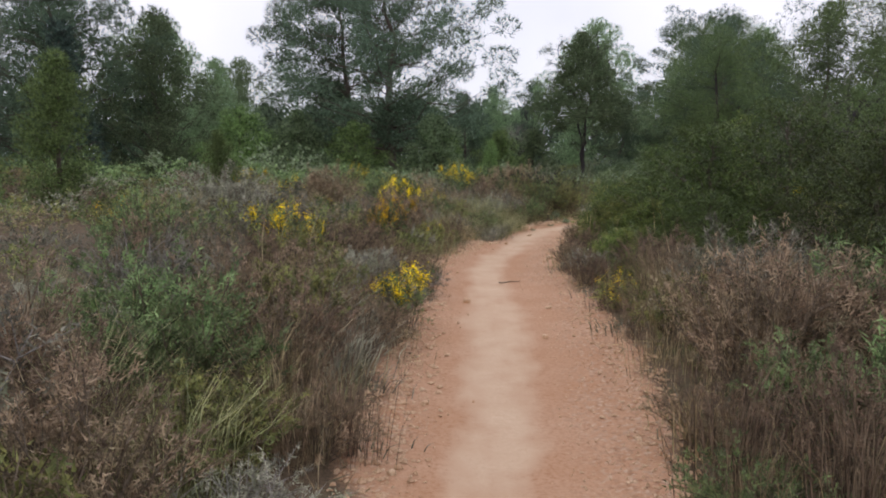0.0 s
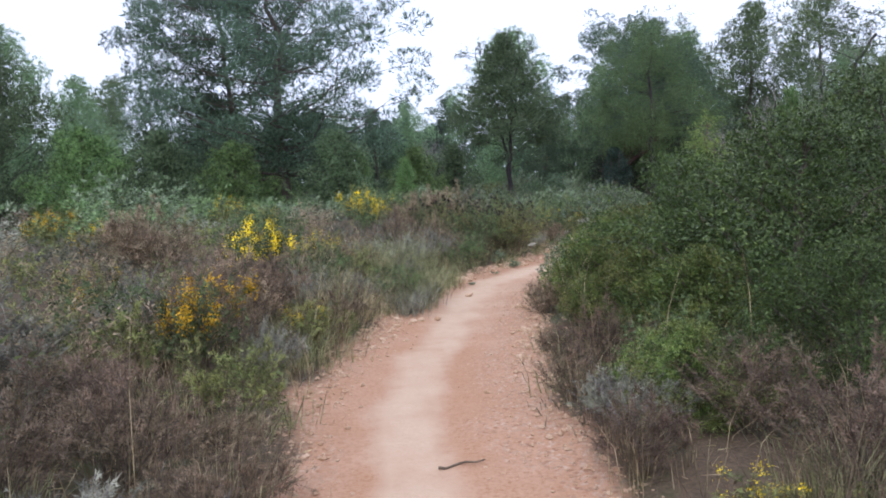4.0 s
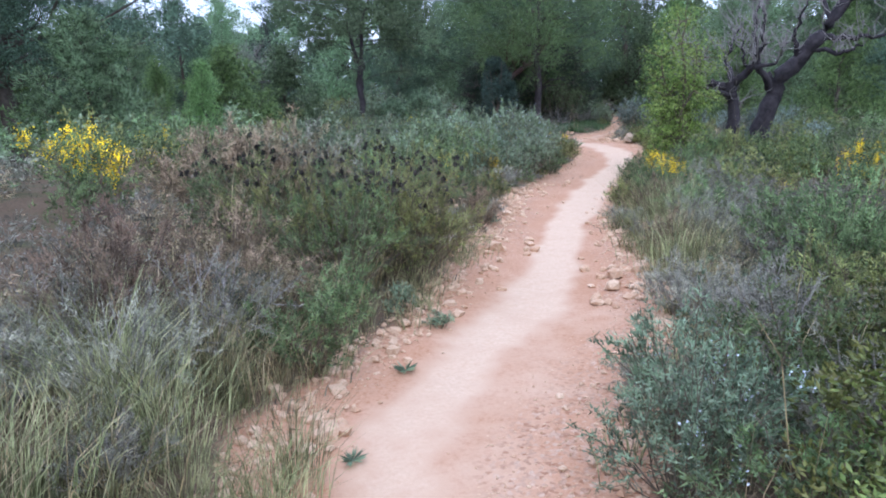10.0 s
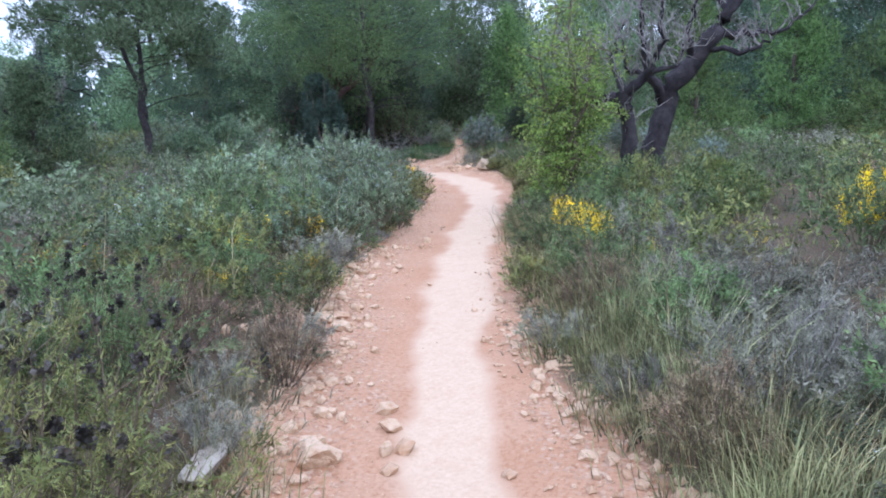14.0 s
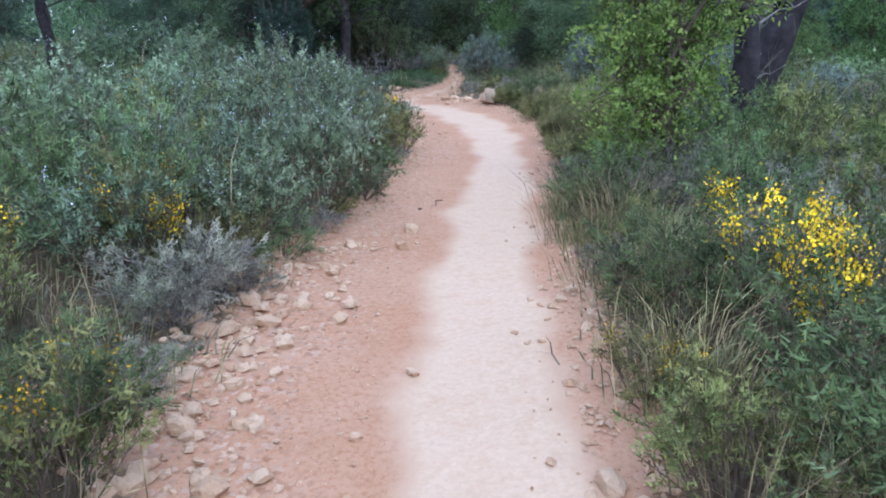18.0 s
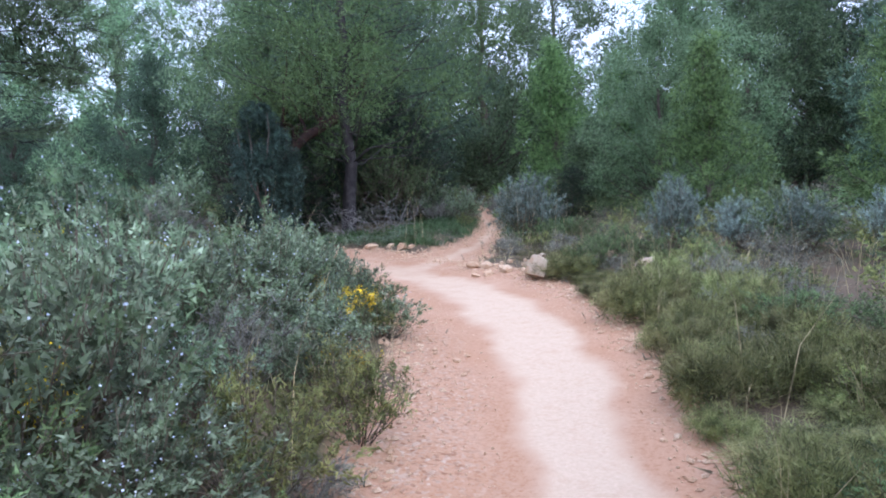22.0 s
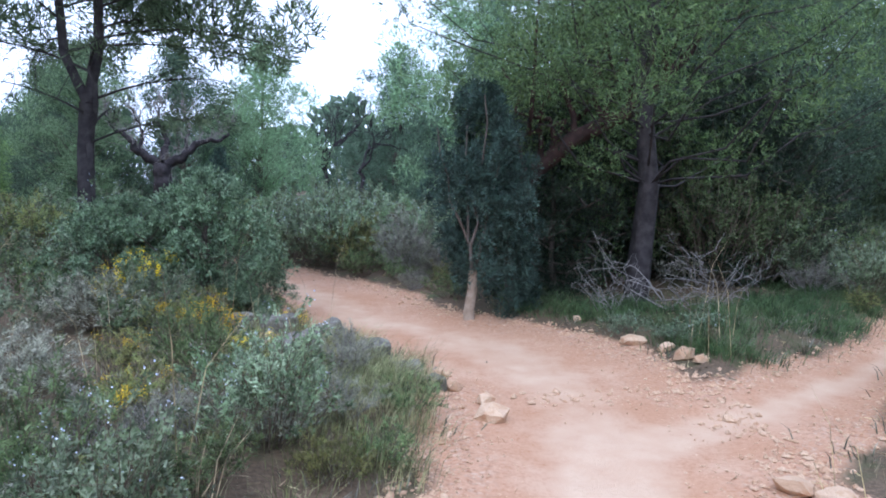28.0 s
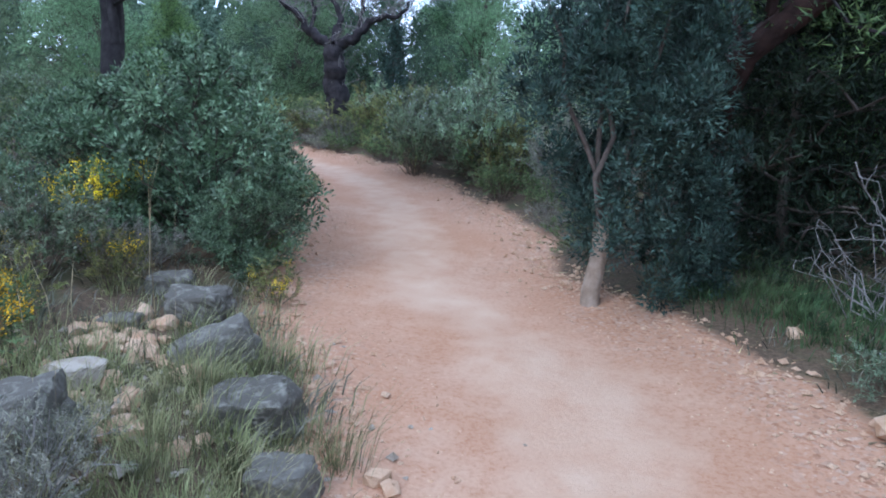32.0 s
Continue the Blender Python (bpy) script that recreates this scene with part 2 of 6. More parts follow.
TRAILS = [smoothed(c) for c in (MAIN, WEST, EAST)]


SEG = np.vstack([np.hstack([c[:-1], c[1:]]) for c in TRAILS])


def trail_gap(x, y):
    """For arrays of places: the gap to the trail's edge (negative on the trail), the share of the half width from its middle, and the side (+ left)."""
    x, y = np.atleast_1d(np.asarray(x, float)), np.atleast_1d(np.asarray(y, float))
    gap, share, side = (np.empty(len(x)) for _ in range(3))
    ax, ay, aw, bx, by, bw = (SEG[:, k] for k in range(6))
    dx, dy = bx - ax, by - ay
    for i in range(0, len(x), 4096):
        qx, qy = x[i:i + 4096, None] - ax, y[i:i + 4096, None] - ay
        u = np.clip((qx * dx + qy * dy) / (dx * dx + dy * dy), 0, 1)
        d = np.hypot(qx - u * dx, qy - u * dy)
        w = aw + (bw - aw) * u
        k = np.argmin(d - w, 1)
        r = np.arange(len(k))
        s = np.sign(dx[k] * qy[r, k] - dy[k] * qx[r, k])
        gap[i:i + 4096] = (d - w)[r, k]
        share[i:i + 4096] = s * d[r, k] / w[r, k]
        side[i:i + 4096] = s
    return gap, share, side


def wave(x, y):
    return (np.sin(1.7 * x + 0.6 * y) * np.sin(1.3 * y - 0.5 * x + 1) + 0.5 * np.sin(3.9 * x - 1.1 * y + 2) * np.sin(3.3 * y + 0.7 * x))


def ease(v, lo, hi):
    u = np.clip((v - lo) / (hi - lo), 0, 1)
    return u * u * (3 - 2 * u)


def ground_z(x, y, gap=None, side=None):
    if gap is None:
        gap, _, side = trail_gap(x, y)
    x, y = np.asarray(x, float), np.asarray(y, float)
    left = 0.16 * ease(gap, -0.1, 0.7) + 0.36 * ease(gap, 0.6, 5) * ease(26 - y, -2, 6)
    right = 0.06 * ease(gap, -0.05, 0.5) + 0.1 * ease(gap, 0.5, 4)
    bank = np.where(side > 0, left, right)
    dip = -0.03 * (1 - ease(gap, -0.6, 0.0))
    rough = 0.035 * wave(x * 1.3, y * 1.3) * ease(gap, -0.1, 0.8) + 0.008 * wave(x * 5, y * 5)
    far = 1.0 * ease(np.hypot(x - 8, y - 18), 28, 120)
    return bank + dip + rough + far


def gz(x, y):
    return float(ground_z(np.array([x]), np.array([y]))[0])


# ---- mesh helpers ----
def mesh_of(name, verts, faces, mat, smooth=False, shades=None):
    """A mesh from arrays; faces all have the same number of corners."""
    me = bpy.data.meshes.new(name)
    verts, faces = np.asarray(verts, np.float32), np.asarray(faces, np.int32)
    k = faces.shape[1]
    me.vertices.add(len(verts))
    me.vertices.foreach_set("co", verts.ravel())
    me.loops.add(faces.size)
    me.loops.foreach_set("vertex_index", faces.ravel())
    me.polygons.add(len(faces))
    me.polygons.foreach_set("loop_start", np.arange(0, faces.size, k, dtype=np.int32))
    me.polygons.foreach_set("use_smooth", np.full(len(faces), smooth))
    me.update(calc_edges=True)
    me.materials.append(mat)
    return me


def part(name, me, parent=None, label=""):
    ob = new(name, me)
    if parent is not None:
        ob.parent = parent
    return tagged(ob, label)


def unit(v):
    return v / np.maximum(np.linalg.norm(v, axis=-1, keepdims=True), 1e-9)


def blades(p, d, length, width, rng, quad=True):
    """Leaves: one small rhomb (or a needle of three corners) from each place p along d."""
    n = len(p)
    s = unit(np.cross(d, rng.normal(size=(n, 3))))
    length, width = np.broadcast_to(length, n)[:, None], np.broadcast_to(width, n)[:, None]
    if not quad:
        v = np.stack([p - s * width / 2, p + s * width / 2, p + d * length], 1)
        return v.reshape(-1, 3), np.arange(3 * n).reshape(-1, 3)
    up = np.cross(d, s)
    mid = p + d * length * 0.5 + up * width * 0.12
    v = np.stack([p, mid - s * width / 2, p + d * length, mid + s * width / 2], 1)
    return v.reshape(-1, 3), np.arange(4 * n).reshape(-1, 4)


def tubes(lines, sides=4):
    """Tapered tubes along polylines of (points, radii)."""
    vs, fs, o = [], [], 0
    ang = np.arange(sides) * 2 * np.pi / sides
    for pts, rad in lines:
        pts = np.asarray(pts, float)
        t = unit(np.gradient(pts, axis=0))
        ref = np.where(np.abs(t[:, 2:3]) > 0.9, np.array([[1.0, 0, 0]]), np.array([[0, 0, 1.0]]))
        a = unit(np.cross(t, ref))
        b = np.cross(t, a)
        ring = pts[:, None] + (a[:, None] * np.cos(ang)[None, :, None] + b[:, None] * np.sin(ang)[None, :, None]) * np.asarray(rad)[:, None, None]
        m = len(pts)
        vs.append(ring.reshape(-1, 3))
        i, j = (q.ravel() for q in np.meshgrid(np.arange(m - 1), np.arange(sides), indexing="ij"))
        k = (j + 1) % sides
        fs.append(np.stack([o + i * sides + j, o + i * sides + k, o + (i + 1) * sides + k, o + (i + 1) * sides + j], 1))
        o += m * sides
    return np.vstack(vs), np.vstack(fs)


def dirs(rng, n, up=0.0, spread_=1.0):
    v = rng.normal(size=(n, 3)) * spread_
    v[:, 2] += up
    return unit(v)


# ---- shrubs ----
def shrub_parts(seed, mat, height=0.7, radius=0.5, stems=26, per=45, leaf=(0.03, 0.008), upright=0.9, quad=True, twig=M_TWIG, flower=None, flowers=0, tip_bias=0.4, fsize=0.022, stem_r=0.005, skew=1.0, cluster=14, puff=1.0, bloom=0.5):
    """A bush: curved stems that fan out from the foot, small leaves along them, and perhaps flowers at the tips."""
    rng = np.random.default_rng(seed)
    lines, lp, ld, fp = [], [], [], []
    for i in range(stems):
        az, out = rng.uniform(0, 2 * np.pi), math.sqrt(rng.uniform(0.02, 1)) * radius
        lift = height * rng.uniform(0.62, 1.06) * (1 - 0.45 * (out / radius) ** 2)
        end = np.array([math.cos(az) * out, math.sin(az) * out * skew, lift])
        foot = np.array([math.cos(az), math.sin(az), 0]) * rng.uniform(0, 0.18) * radius
        knee = foot + (end - foot) * np.array([0.42 / upright, 0.42 / upright, 0.5]) + rng.normal(size=3) * 0.04 * height
        u = np.linspace(0, 1, 4)[:, None]
        pts = foot * (1 - u) ** 2 + 2 * knee * u * (1 - u) + end * u * u
        lines.append((pts, np.linspace(stem_r, stem_r * 0.35, 4)))
        for _ in range(4 if stems < 60 else 3):
            a = rng.uniform(0.35, 0.85)
            s = foot * (1 - a) ** 2 + 2 * knee * a * (1 - a) + end * a * a
            e = s + unit(rng.normal(size=3) * 0.55 + (end - foot) / height + np.array([0, 0, 0.3])) * height * rng.uniform(0.18, 0.36)
            e[2] = max(e[2], 0.03)
            lines.append((np.array([s, e]), (stem_r * 0.5, stem_r * 0.2)))
    for pts, _ in lines:
        n = max(3, int(per * (0.55 if len(pts) == 4 else 0.5)))
        a = rng.uniform(0.12 if len(pts) == 4 else 0.3, 1, n) ** (1 - tip_bias)
        q = a * (len(pts) - 1)
        i = np.minimum(q.astype(int), len(pts) - 2)
        at = pts[i] + (pts[i + 1] - pts[i]) * (q - i)[:, None]
        along = unit(pts[i + 1] - pts[i])
        lp.append(at + rng.normal(size=(n, 3)) * leaf[0] * 0.35)
        ld.append(unit(along * 0.8 + rng.normal(size=(n, 3)) * 0.65))
        fp.append(pts[-1])
    lp, ld = np.vstack(lp), np.vstack(ld)
    lp[:, 2] = np.maximum(lp[:, 2], 0.01)
    made = {"branchwork": mesh_of("branchwork", *tubes(lines, 3), twig)}
    made["foliage"] = mesh_of("foliage", *blades(lp, ld, leaf[0] * rng.uniform(0.6, 1.3, len(lp)), leaf[1] * rng.uniform(0.7, 1.3, len(lp)), rng, quad), mat)
    if flowers:
        tips = np.array(fp)
        tips = tips[tips[:, 2] > bloom * tips[:, 2].max()]
        pick = tips[rng.integers(0, len(tips), max(2, flowers // cluster))]
        p = pick[rng.integers(0, len(pick), flowers)] + rng.normal(size=(flowers, 3)) * np.array([0.03, 0.03, 0.045]) * puff
        made["blossom"] = mesh_of("blossom", *blades(p, dirs(rng, flowers, 0.3), fsize, fsize * 0.9, rng), flower)
    return made


def shrub(name, meshes, label, category, group=""):
    root = tagged(new(name), label, category, group)
    for key, me in meshes.items():
        ob = part(key, me, root)
        if key == "blossom":
            tagged(ob, kind="stuff")
    return root


def placed(root, x, y, scale=1.0, turn=0.0, sink=0.02, tall=1.0):
    root.location = (x, y, gz(x, y) - sink)
    root.rotation_euler = (0, 0, turn)
    root.scale = (scale, scale, scale * tall)
    return root


class Kind:
    """One kind of plant in a few shapes: the first of each is a thing, the rest are copies."""

    def __init__(self, name, label, category, group, shapes):
        self.name, self.label, self.category, self.group, self.shapes, self.made, self.n = name, label, category, group, shapes, {}, 0

    def put(self, x, y, scale=1.0, tall=1.0, turn=None, which=None, label=""):
        i = self.n % len(self.shapes) if which is None else which
        self.n += 1
        turn = (self.n * 2.399) % 6.283 if turn is None else turn
        if i not in self.made:
            self.made[i] = shrub(self.name, self.shapes[i], self.label, self.category, self.group)
            ob = self.made[i]
        else:
            ob = copy_thing(self.made[i], Matrix())
        placed(ob, x, y, scale, turn, tall=tall)
        if label:
            ob["label"] = label
        return ob


SCRUB = {  # leaf material, height, radius, leaf length and width, uprightness
    "dry_shrub": (M_BROWN, 0.66, 0.42, (0.03, 0.0055), 0.95), "grey_shrub": (M_GREY, 0.5, 0.42, (0.03, 0.006), 0.8),
    "olive_shrub": (M_OLIVE, 0.65, 0.42, (0.034, 0.0095), 0.8), "green_shrub": (M_GREEN, 0.75, 0.46, (0.036, 0.01), 0.75),
    "rockrose_bush": (M_CISTUS, 0.85, 0.55, (0.036, 0.017), 0.7), "rosemary_bush": (M_ROSE, 0.75, 0.42, (0.034, 0.01), 0.55)}


def scrub_shape(key, seed, stems, per, **more):
    mat, h, r, leaf, up = SCRUB[key]
    return shrub_parts(seed, mat, h * more.pop("h", 1.0), r, stems, per, leaf, up, False, twig=M_DEADTWIG if key == "grey_shrub" else M_TWIG, **more)


BROWN = Kind("dry_shrub", "dry brown heath shrub with fine twigs beside the trail", "shrub", "dry shrubs beside the trail",
             [scrub_shape("dry_shrub", 11 + i, 40, 64, h=0.9 + 0.12 * i) for i in range(3)])
GREY = Kind("grey_shrub", "grey half-dead thyme shrub with wiry twigs", "shrub", "grey shrubs beside the trail",
            [scrub_shape("grey_shrub", 21 + i, 38, 56, h=0.9 + 0.14 * i) for i in range(3)])
GORSE = Kind("gorse_bush", "olive gorse bush with bright yellow flowers", "shrub", "flowering gorse bushes",
             [shrub_parts(31 + i, (M_OLIVE, M_OLIVE, M_GREEN)[i], 0.7, 0.32, 22, 36, (0.036, 0.011), 0.7, False, flower=M_FLOWER, flowers=(520, 380, 1900)[i], fsize=0.0125, cluster=(36, 36, 80)[i], puff=0.85) for i in range(3)])
OLIVE = Kind("olive_shrub", "olive-green spiny shrub with sparse leaves", "shrub", "green shrubs beside the trail",
             [scrub_shape("olive_shrub", 41 + i, 30, 54) for i in range(2)])
GREEN = Kind("green_shrub", "green bushy heath shrub with needle leaves", "shrub", "green shrubs beside the trail",
             [scrub_shape("green_shrub", 51 + i, 30, 58) for i in range(3)])
ROSE = Kind("rosemary_bush", "grey-green rosemary bush with upright needle-leaved stems", "shrub", "rosemary bushes",
            [scrub_shape("rosemary_bush", 61 + i, 32, 56, flower=M_WHITE, flowers=60, fsize=0.014) for i in range(2)])
CISTUS = Kind("rockrose_bush", "pale grey-green leafy bush dotted with small white flowers", "shrub", "pale leafy bushes",
              [scrub_shape("rockrose_bush", 71 + i, 40, 52, flower=M_WHITE, flowers=130, fsize=0.012, cluster=5) for i in range(2)])
SEEDY = Kind("seedhead_shrub", "wiry green shrub with dark dry seed heads", "shrub", "seed-head shrubs",
             [shrub_parts(81 + i, (M_OLIVE, M_GREEN)[i], 0.95, 0.62, 64, 95, (0.028, 0.0055), 0.75, False, twig=M_TWIG, flower=M_SEED, flowers=1500, fsize=0.016, cluster=13, puff=0.17, bloom=0.72) for i in range(2)])
SILVER = Kind("silver_bush", "rounded silver-blue bush with fine upright stems", "shrub", "silver-blue bushes",
              [shrub_parts(91 + i, M_SILVER, 1.1, 0.5, 95, 62, (0.042, 0.01), 0.62, False, tip_bias=0.6) for i in range(2)])

# ---- trees ----
def bent(rng, a, b, n=6, wob=0.05):
    u = np.linspace(0, 1, n)[:, None]
    w = rng.normal(size=(n, 3)) * wob * np.linalg.norm(b - a)
    w[0] = w[-1] = 0
    return a * (1 - u) + b * u + w


def pine_meshes(seed, h, w, low, tufts, mat, needles=9, size=0.2, open_=0.0, shape="round", bark=M_BARK, width=0.03, lean=0.03, core=0.6, limb_r=0.36, core_w=2.0):
    """A pine: trunk and limbs in one mesh, and a crown of many small needle tufts in clumps at the limbs' ends."""
    rng = np.random.default_rng(seed)
    top = np.array([rng.normal() * lean * h, rng.normal() * lean * h, h * 0.96])
    trunk = bent(rng, np.array([0, 0, -0.15]), top, 8, 0.012)
    r0 = 0.022 * h
    lines = [(trunk, np.linspace(r0, 0.02, 8))]
    clumps = []
    n = int(26 + 5 * h)
    for i in range(n):
        f = low + (0.98 - low) * ((i + rng.uniform(0, 0.9)) / n)
        z = f * h
        u = (f - low) / (1 - low)
        if shape == "round":
            reach = w / 2 * max(0.12, 1.02 - u ** 1.5) ** 0.75 * min(1.0, 0.72 + u)
        elif shape == "cone":
            reach = w / 2 * (1.02 - u) ** 0.85
        else:
            reach = w / 2 * (0.55 + 0.45 * math.sin(3.1 * min(1, u + 0.25)))
        reach *= rng.uniform(0.62, 1.12)
        az = i * 2.399 + rng.normal() * 0.3
        k = f * 7 / 0.96
        j = min(int(k), 6)
        s = trunk[j] + (trunk[j + 1] - trunk[j]) * min(1, max(0, k - j))
        e = s + np.array([math.cos(az) * reach, math.sin(az) * reach, reach * rng.uniform(0.05, 0.5) * (1 - 0.6 * (u < 0.25))])
        limb = bent(rng, s, e, 5, 0.05)
        lines.append((limb, np.linspace(max(0.012, r0 * limb_r * (1.1 - f)), 0.008, 5)))
        for _ in range(4 if reach > 0.6 else 2):
            a = rng.uniform(0.35, 1.0)
            q = limb[min(4, int(a * 4))]
            tip = q + unit(rng.normal(size=3) + unit(e - s) * 0.9 + np.array([0, 0, 0.35])) * reach * rng.uniform(0.18, 0.42)
            lines.append((bent(rng, q, tip, 3, 0.06), (0.012, 0.009, 0.005)))
            clumps.append((tip, 0.16 * w / 2 + 0.12))
        clumps.append((e, 0.16 * w / 2 + 0.14))
    c = np.array([p for p, _ in clumps])
    cr = np.array([r for _, r in clumps])
    keep = rng.random(len(c)) > open_ * 0.35
    c, cr = c[keep], cr[keep]
    pick = rng.integers(0, len(c), tufts)
    off = np.clip(rng.normal(size=(tufts, 3)), -1.5, 1.5) * np.array([0.42, 0.42, 0.28])
    p = c[pick] + off * cr[pick][:, None]
    p[:, 2] = np.maximum(p[:, 2], 0.08)
    axis = unit(off * 0.5 + np.array([0, 0, 0.5]) + rng.normal(size=(tufts, 3)) * 0.35)
    d = unit(np.repeat(axis, needles, 0) + rng.normal(size=(tufts * needles, 3)) * 0.6)
    pp = np.repeat(p, needles, 0) + rng.normal(size=(tufts * needles, 3)) * 0.015
    v1, f1 = blades(pp, d, size * rng.uniform(0.6, 1.2, len(pp)), width, rng, False)
    m = int(tufts * core)
    inner = c[rng.integers(0, len(c), m)] * 0.97
    axis_xy = np.array([top[0], top[1], 0]) * (inner[:, 2:3] / h)
    pull = rng.uniform(0.0, 0.55, (m, 1))
    q = inner * (1 - pull * np.array([1, 1, 0.0])) + axis_xy * pull + rng.normal(size=(m, 3)) * 0.1 * w / 2
    q[:, 2] = np.maximum(q[:, 2], 0.1)
    v2, f2 = blades(np.repeat(q, 3, 0) + rng.normal(size=(3 * m, 3)) * 0.04, dirs(rng, 3 * m, 0.15), size * (0.75 + 0.37 * core_w) * rng.uniform(0.7, 1.2, 3 * m), width * core_w, rng, False)
    crown = np.vstack([v1, v2]), np.vstack([f1, f2 + len(v1)])
    return {"trunk": mesh_of("trunk", *tubes(lines, 4), bark, True), "crown": mesh_of("crown", *crown, mat)}


def lobe_leaves(rng, lobes, count, length, width, quad=False, core=0.35, core_size=2.2, flat=0.75, needles=1, loose=0.5):
    """Leaves on the outside of rounded clumps (x, y, z, radius), with larger ones inside that close the gaps."""
    lobes = np.asarray(lobes, float)
    pick = rng.choice(len(lobes), count, p=lobes[:, 3] ** 2 / np.sum(lobes[:, 3] ** 2))
    d = dirs(rng, count, 0.35)
    squash = np.array([1, 1, flat])
    p = lobes[pick, :3] + d * squash * (lobes[pick, 3] * rng.uniform(0.55, 1.08, count) ** 0.6)[:, None]
    p, d = np.repeat(p, needles, 0), np.repeat(d, needles, 0)
    p = p + rng.normal(size=p.shape) * length * 0.18
    p[:, 2] = np.maximum(p[:, 2], 0.04)
    way = unit(d * 0.8 + np.array([0, 0, 0.3]) + rng.normal(size=p.shape) * loose)
    v1, f1 = blades(p, way, length * rng.uniform(0.6, 1.25, len(p)), width * rng.uniform(0.75, 1.25, len(p)), rng, quad)
    m = int(count * core)
    pick = rng.choice(len(lobes), m, p=lobes[:, 3] ** 2 / np.sum(lobes[:, 3] ** 2))
    q = lobes[pick, :3] + dirs(rng, m) * squash * (lobes[pick, 3] * rng.uniform(0, 0.72, m))[:, None]
    q[:, 2] = np.maximum(q[:, 2], 0.05)
    v2, f2 = blades(q, dirs(rng, m, 0.1), length * core_size * rng.uniform(0.7, 1.1, m), width * core_size, rng, quad)
    return np.vstack([v1, v2]), np.vstack([f1, f2 + len(v1)])


def lobed_tree(seed, h, w, low, lobes, count, length, width, mat, shape="round", bark=M_BARK, r0=None, lobe=(0.1, 0.16), quad=False, needles=1, core=0.35, core_size=2.2, lean=0.03, inner=0.35, loose=0.5, flat=0.7, limb_r=0.24):
    """A tree or large bush: a trunk, limbs that rise to rounded clumps of foliage, and the clumps' leaves."""
    rng = np.random.default_rng(seed)
    top = np.array([rng.normal() * lean * h, rng.normal() * lean * h, h * 0.9])
    trunk = bent(rng, np.array([0, 0, -0.15]), top, 9, 0.014)
    r0 = r0 or 0.02 * h
    lines, clumps = [(trunk, np.linspace(r0, 0.015, 9))], []
    for i in range(lobes):
        u = (i + rng.uniform(0, 0.9)) / lobes
        f = low + (0.98 - low) * u
        if shape == "round":
            reach = w / 2 * max(0.1, 1.0 - u ** 2.2) ** 0.7 * min(1.0, 0.75 + u)
        elif shape == "cone":
            reach = w / 2 * (1.03 - u) ** 0.9
        else:
            reach = w / 2 * (0.45 + 0.55 * math.sin(3.0 * min(1, u + 0.2)))
        reach *= rng.uniform(0.72, 1.06) if rng.random() > inner else rng.uniform(0.15, 0.6)
        az = i * 2.399 + rng.normal() * 0.35
        end = np.array([math.cos(az) * reach, math.sin(az) * reach, 0]) + top * f * np.array([1, 1, 0]) + np.array([0, 0, f * h])
        start = max(0.06, f - (0.1 + 0.5 * reach / h)) if low < 0.15 else max(low * 0.8, f - 0.04 - 0.22 * reach / h)
        k = start / 0.9 * 8
        j = min(int(k), 7)
        a = trunk[j] + (trunk[j + 1] - trunk[j]) * min(1.0, k - j)
        knee = a * 0.4 + end * 0.6 - np.array([0, 0, 0.12 * reach]) + rng.normal(size=3) * 0.06 * reach
        t = np.linspace(0, 1, 6)[:, None]
        limb = a * (1 - t) ** 2 + 2 * knee * t * (1 - t) + end * t * t + np.vstack([np.zeros(3), rng.normal(size=(4, 3)) * 0.045 * reach, np.zeros(3)])
        lines.append((limb, np.linspace(max(0.008, r0 * limb_r * (1.1 - f)), 0.004, 6)))
        size = w * rng.uniform(*lobe) * (0.75 if u > 0.85 else 1.0)
        clumps.append((*end, size))
        for _ in range(2):
            side = limb[rng.integers(2, 5)] + rng.normal(size=3) * np.array([0.5, 0.5, 0.3]) * size
            clumps.append((*side, size * rng.uniform(0.45, 0.75)))
    clumps = np.array(clumps)
    clumps[:, 2] = np.maximum(clumps[:, 2], clumps[:, 3] * 0.45)
    return {"trunk": mesh_of("trunk", *tubes(lines, 5), bark, True), "crown": mesh_of("crown", *lobe_leaves(rng, clumps, count, length, width, quad, core, core_size, flat, needles, loose), mat)}


PINE_OPEN = Kind("pine_tree", "tall open Aleppo pine with dark needles", "tree", "pine trees",
                 [lobed_tree(201 + i, 9, 8.2, 0.2, 110, 18000, 0.15, 0.021, M_PINE2, "open", lobe=(0.045, 0.085), needles=4, core=0.5, core_size=1.3, inner=0.35, flat=0.6) for i in range(3)])
PINE_DENSE = Kind("pine_tree", "full green pine with a rounded crown down to the scrub", "tree", "pine trees",
                  [lobed_tree(211 + i, 8, 6.4, 0.06, 80, 9500, 0.17, 0.026, (M_PINE, M_PINE2, M_PINE)[i], "round", lobe=(0.07, 0.12), needles=4, core=0.9, core_size=1.6) for i in range(3)])
PINE_NEAR = Kind("pine_tree", "big dark pine with a heavy leaning limb over the fork", "tree", "pine trees",
                 [lobed_tree(251, 8.5, 7.2, 0.28, 120, 27000, 0.075, 0.011, M_FOREST, "open", bark=M_DARKBARK, r0=0.17, limb_r=0.12, lobe=(0.05, 0.095), needles=4, core=0.8, core_size=1.3, inner=0.4)])
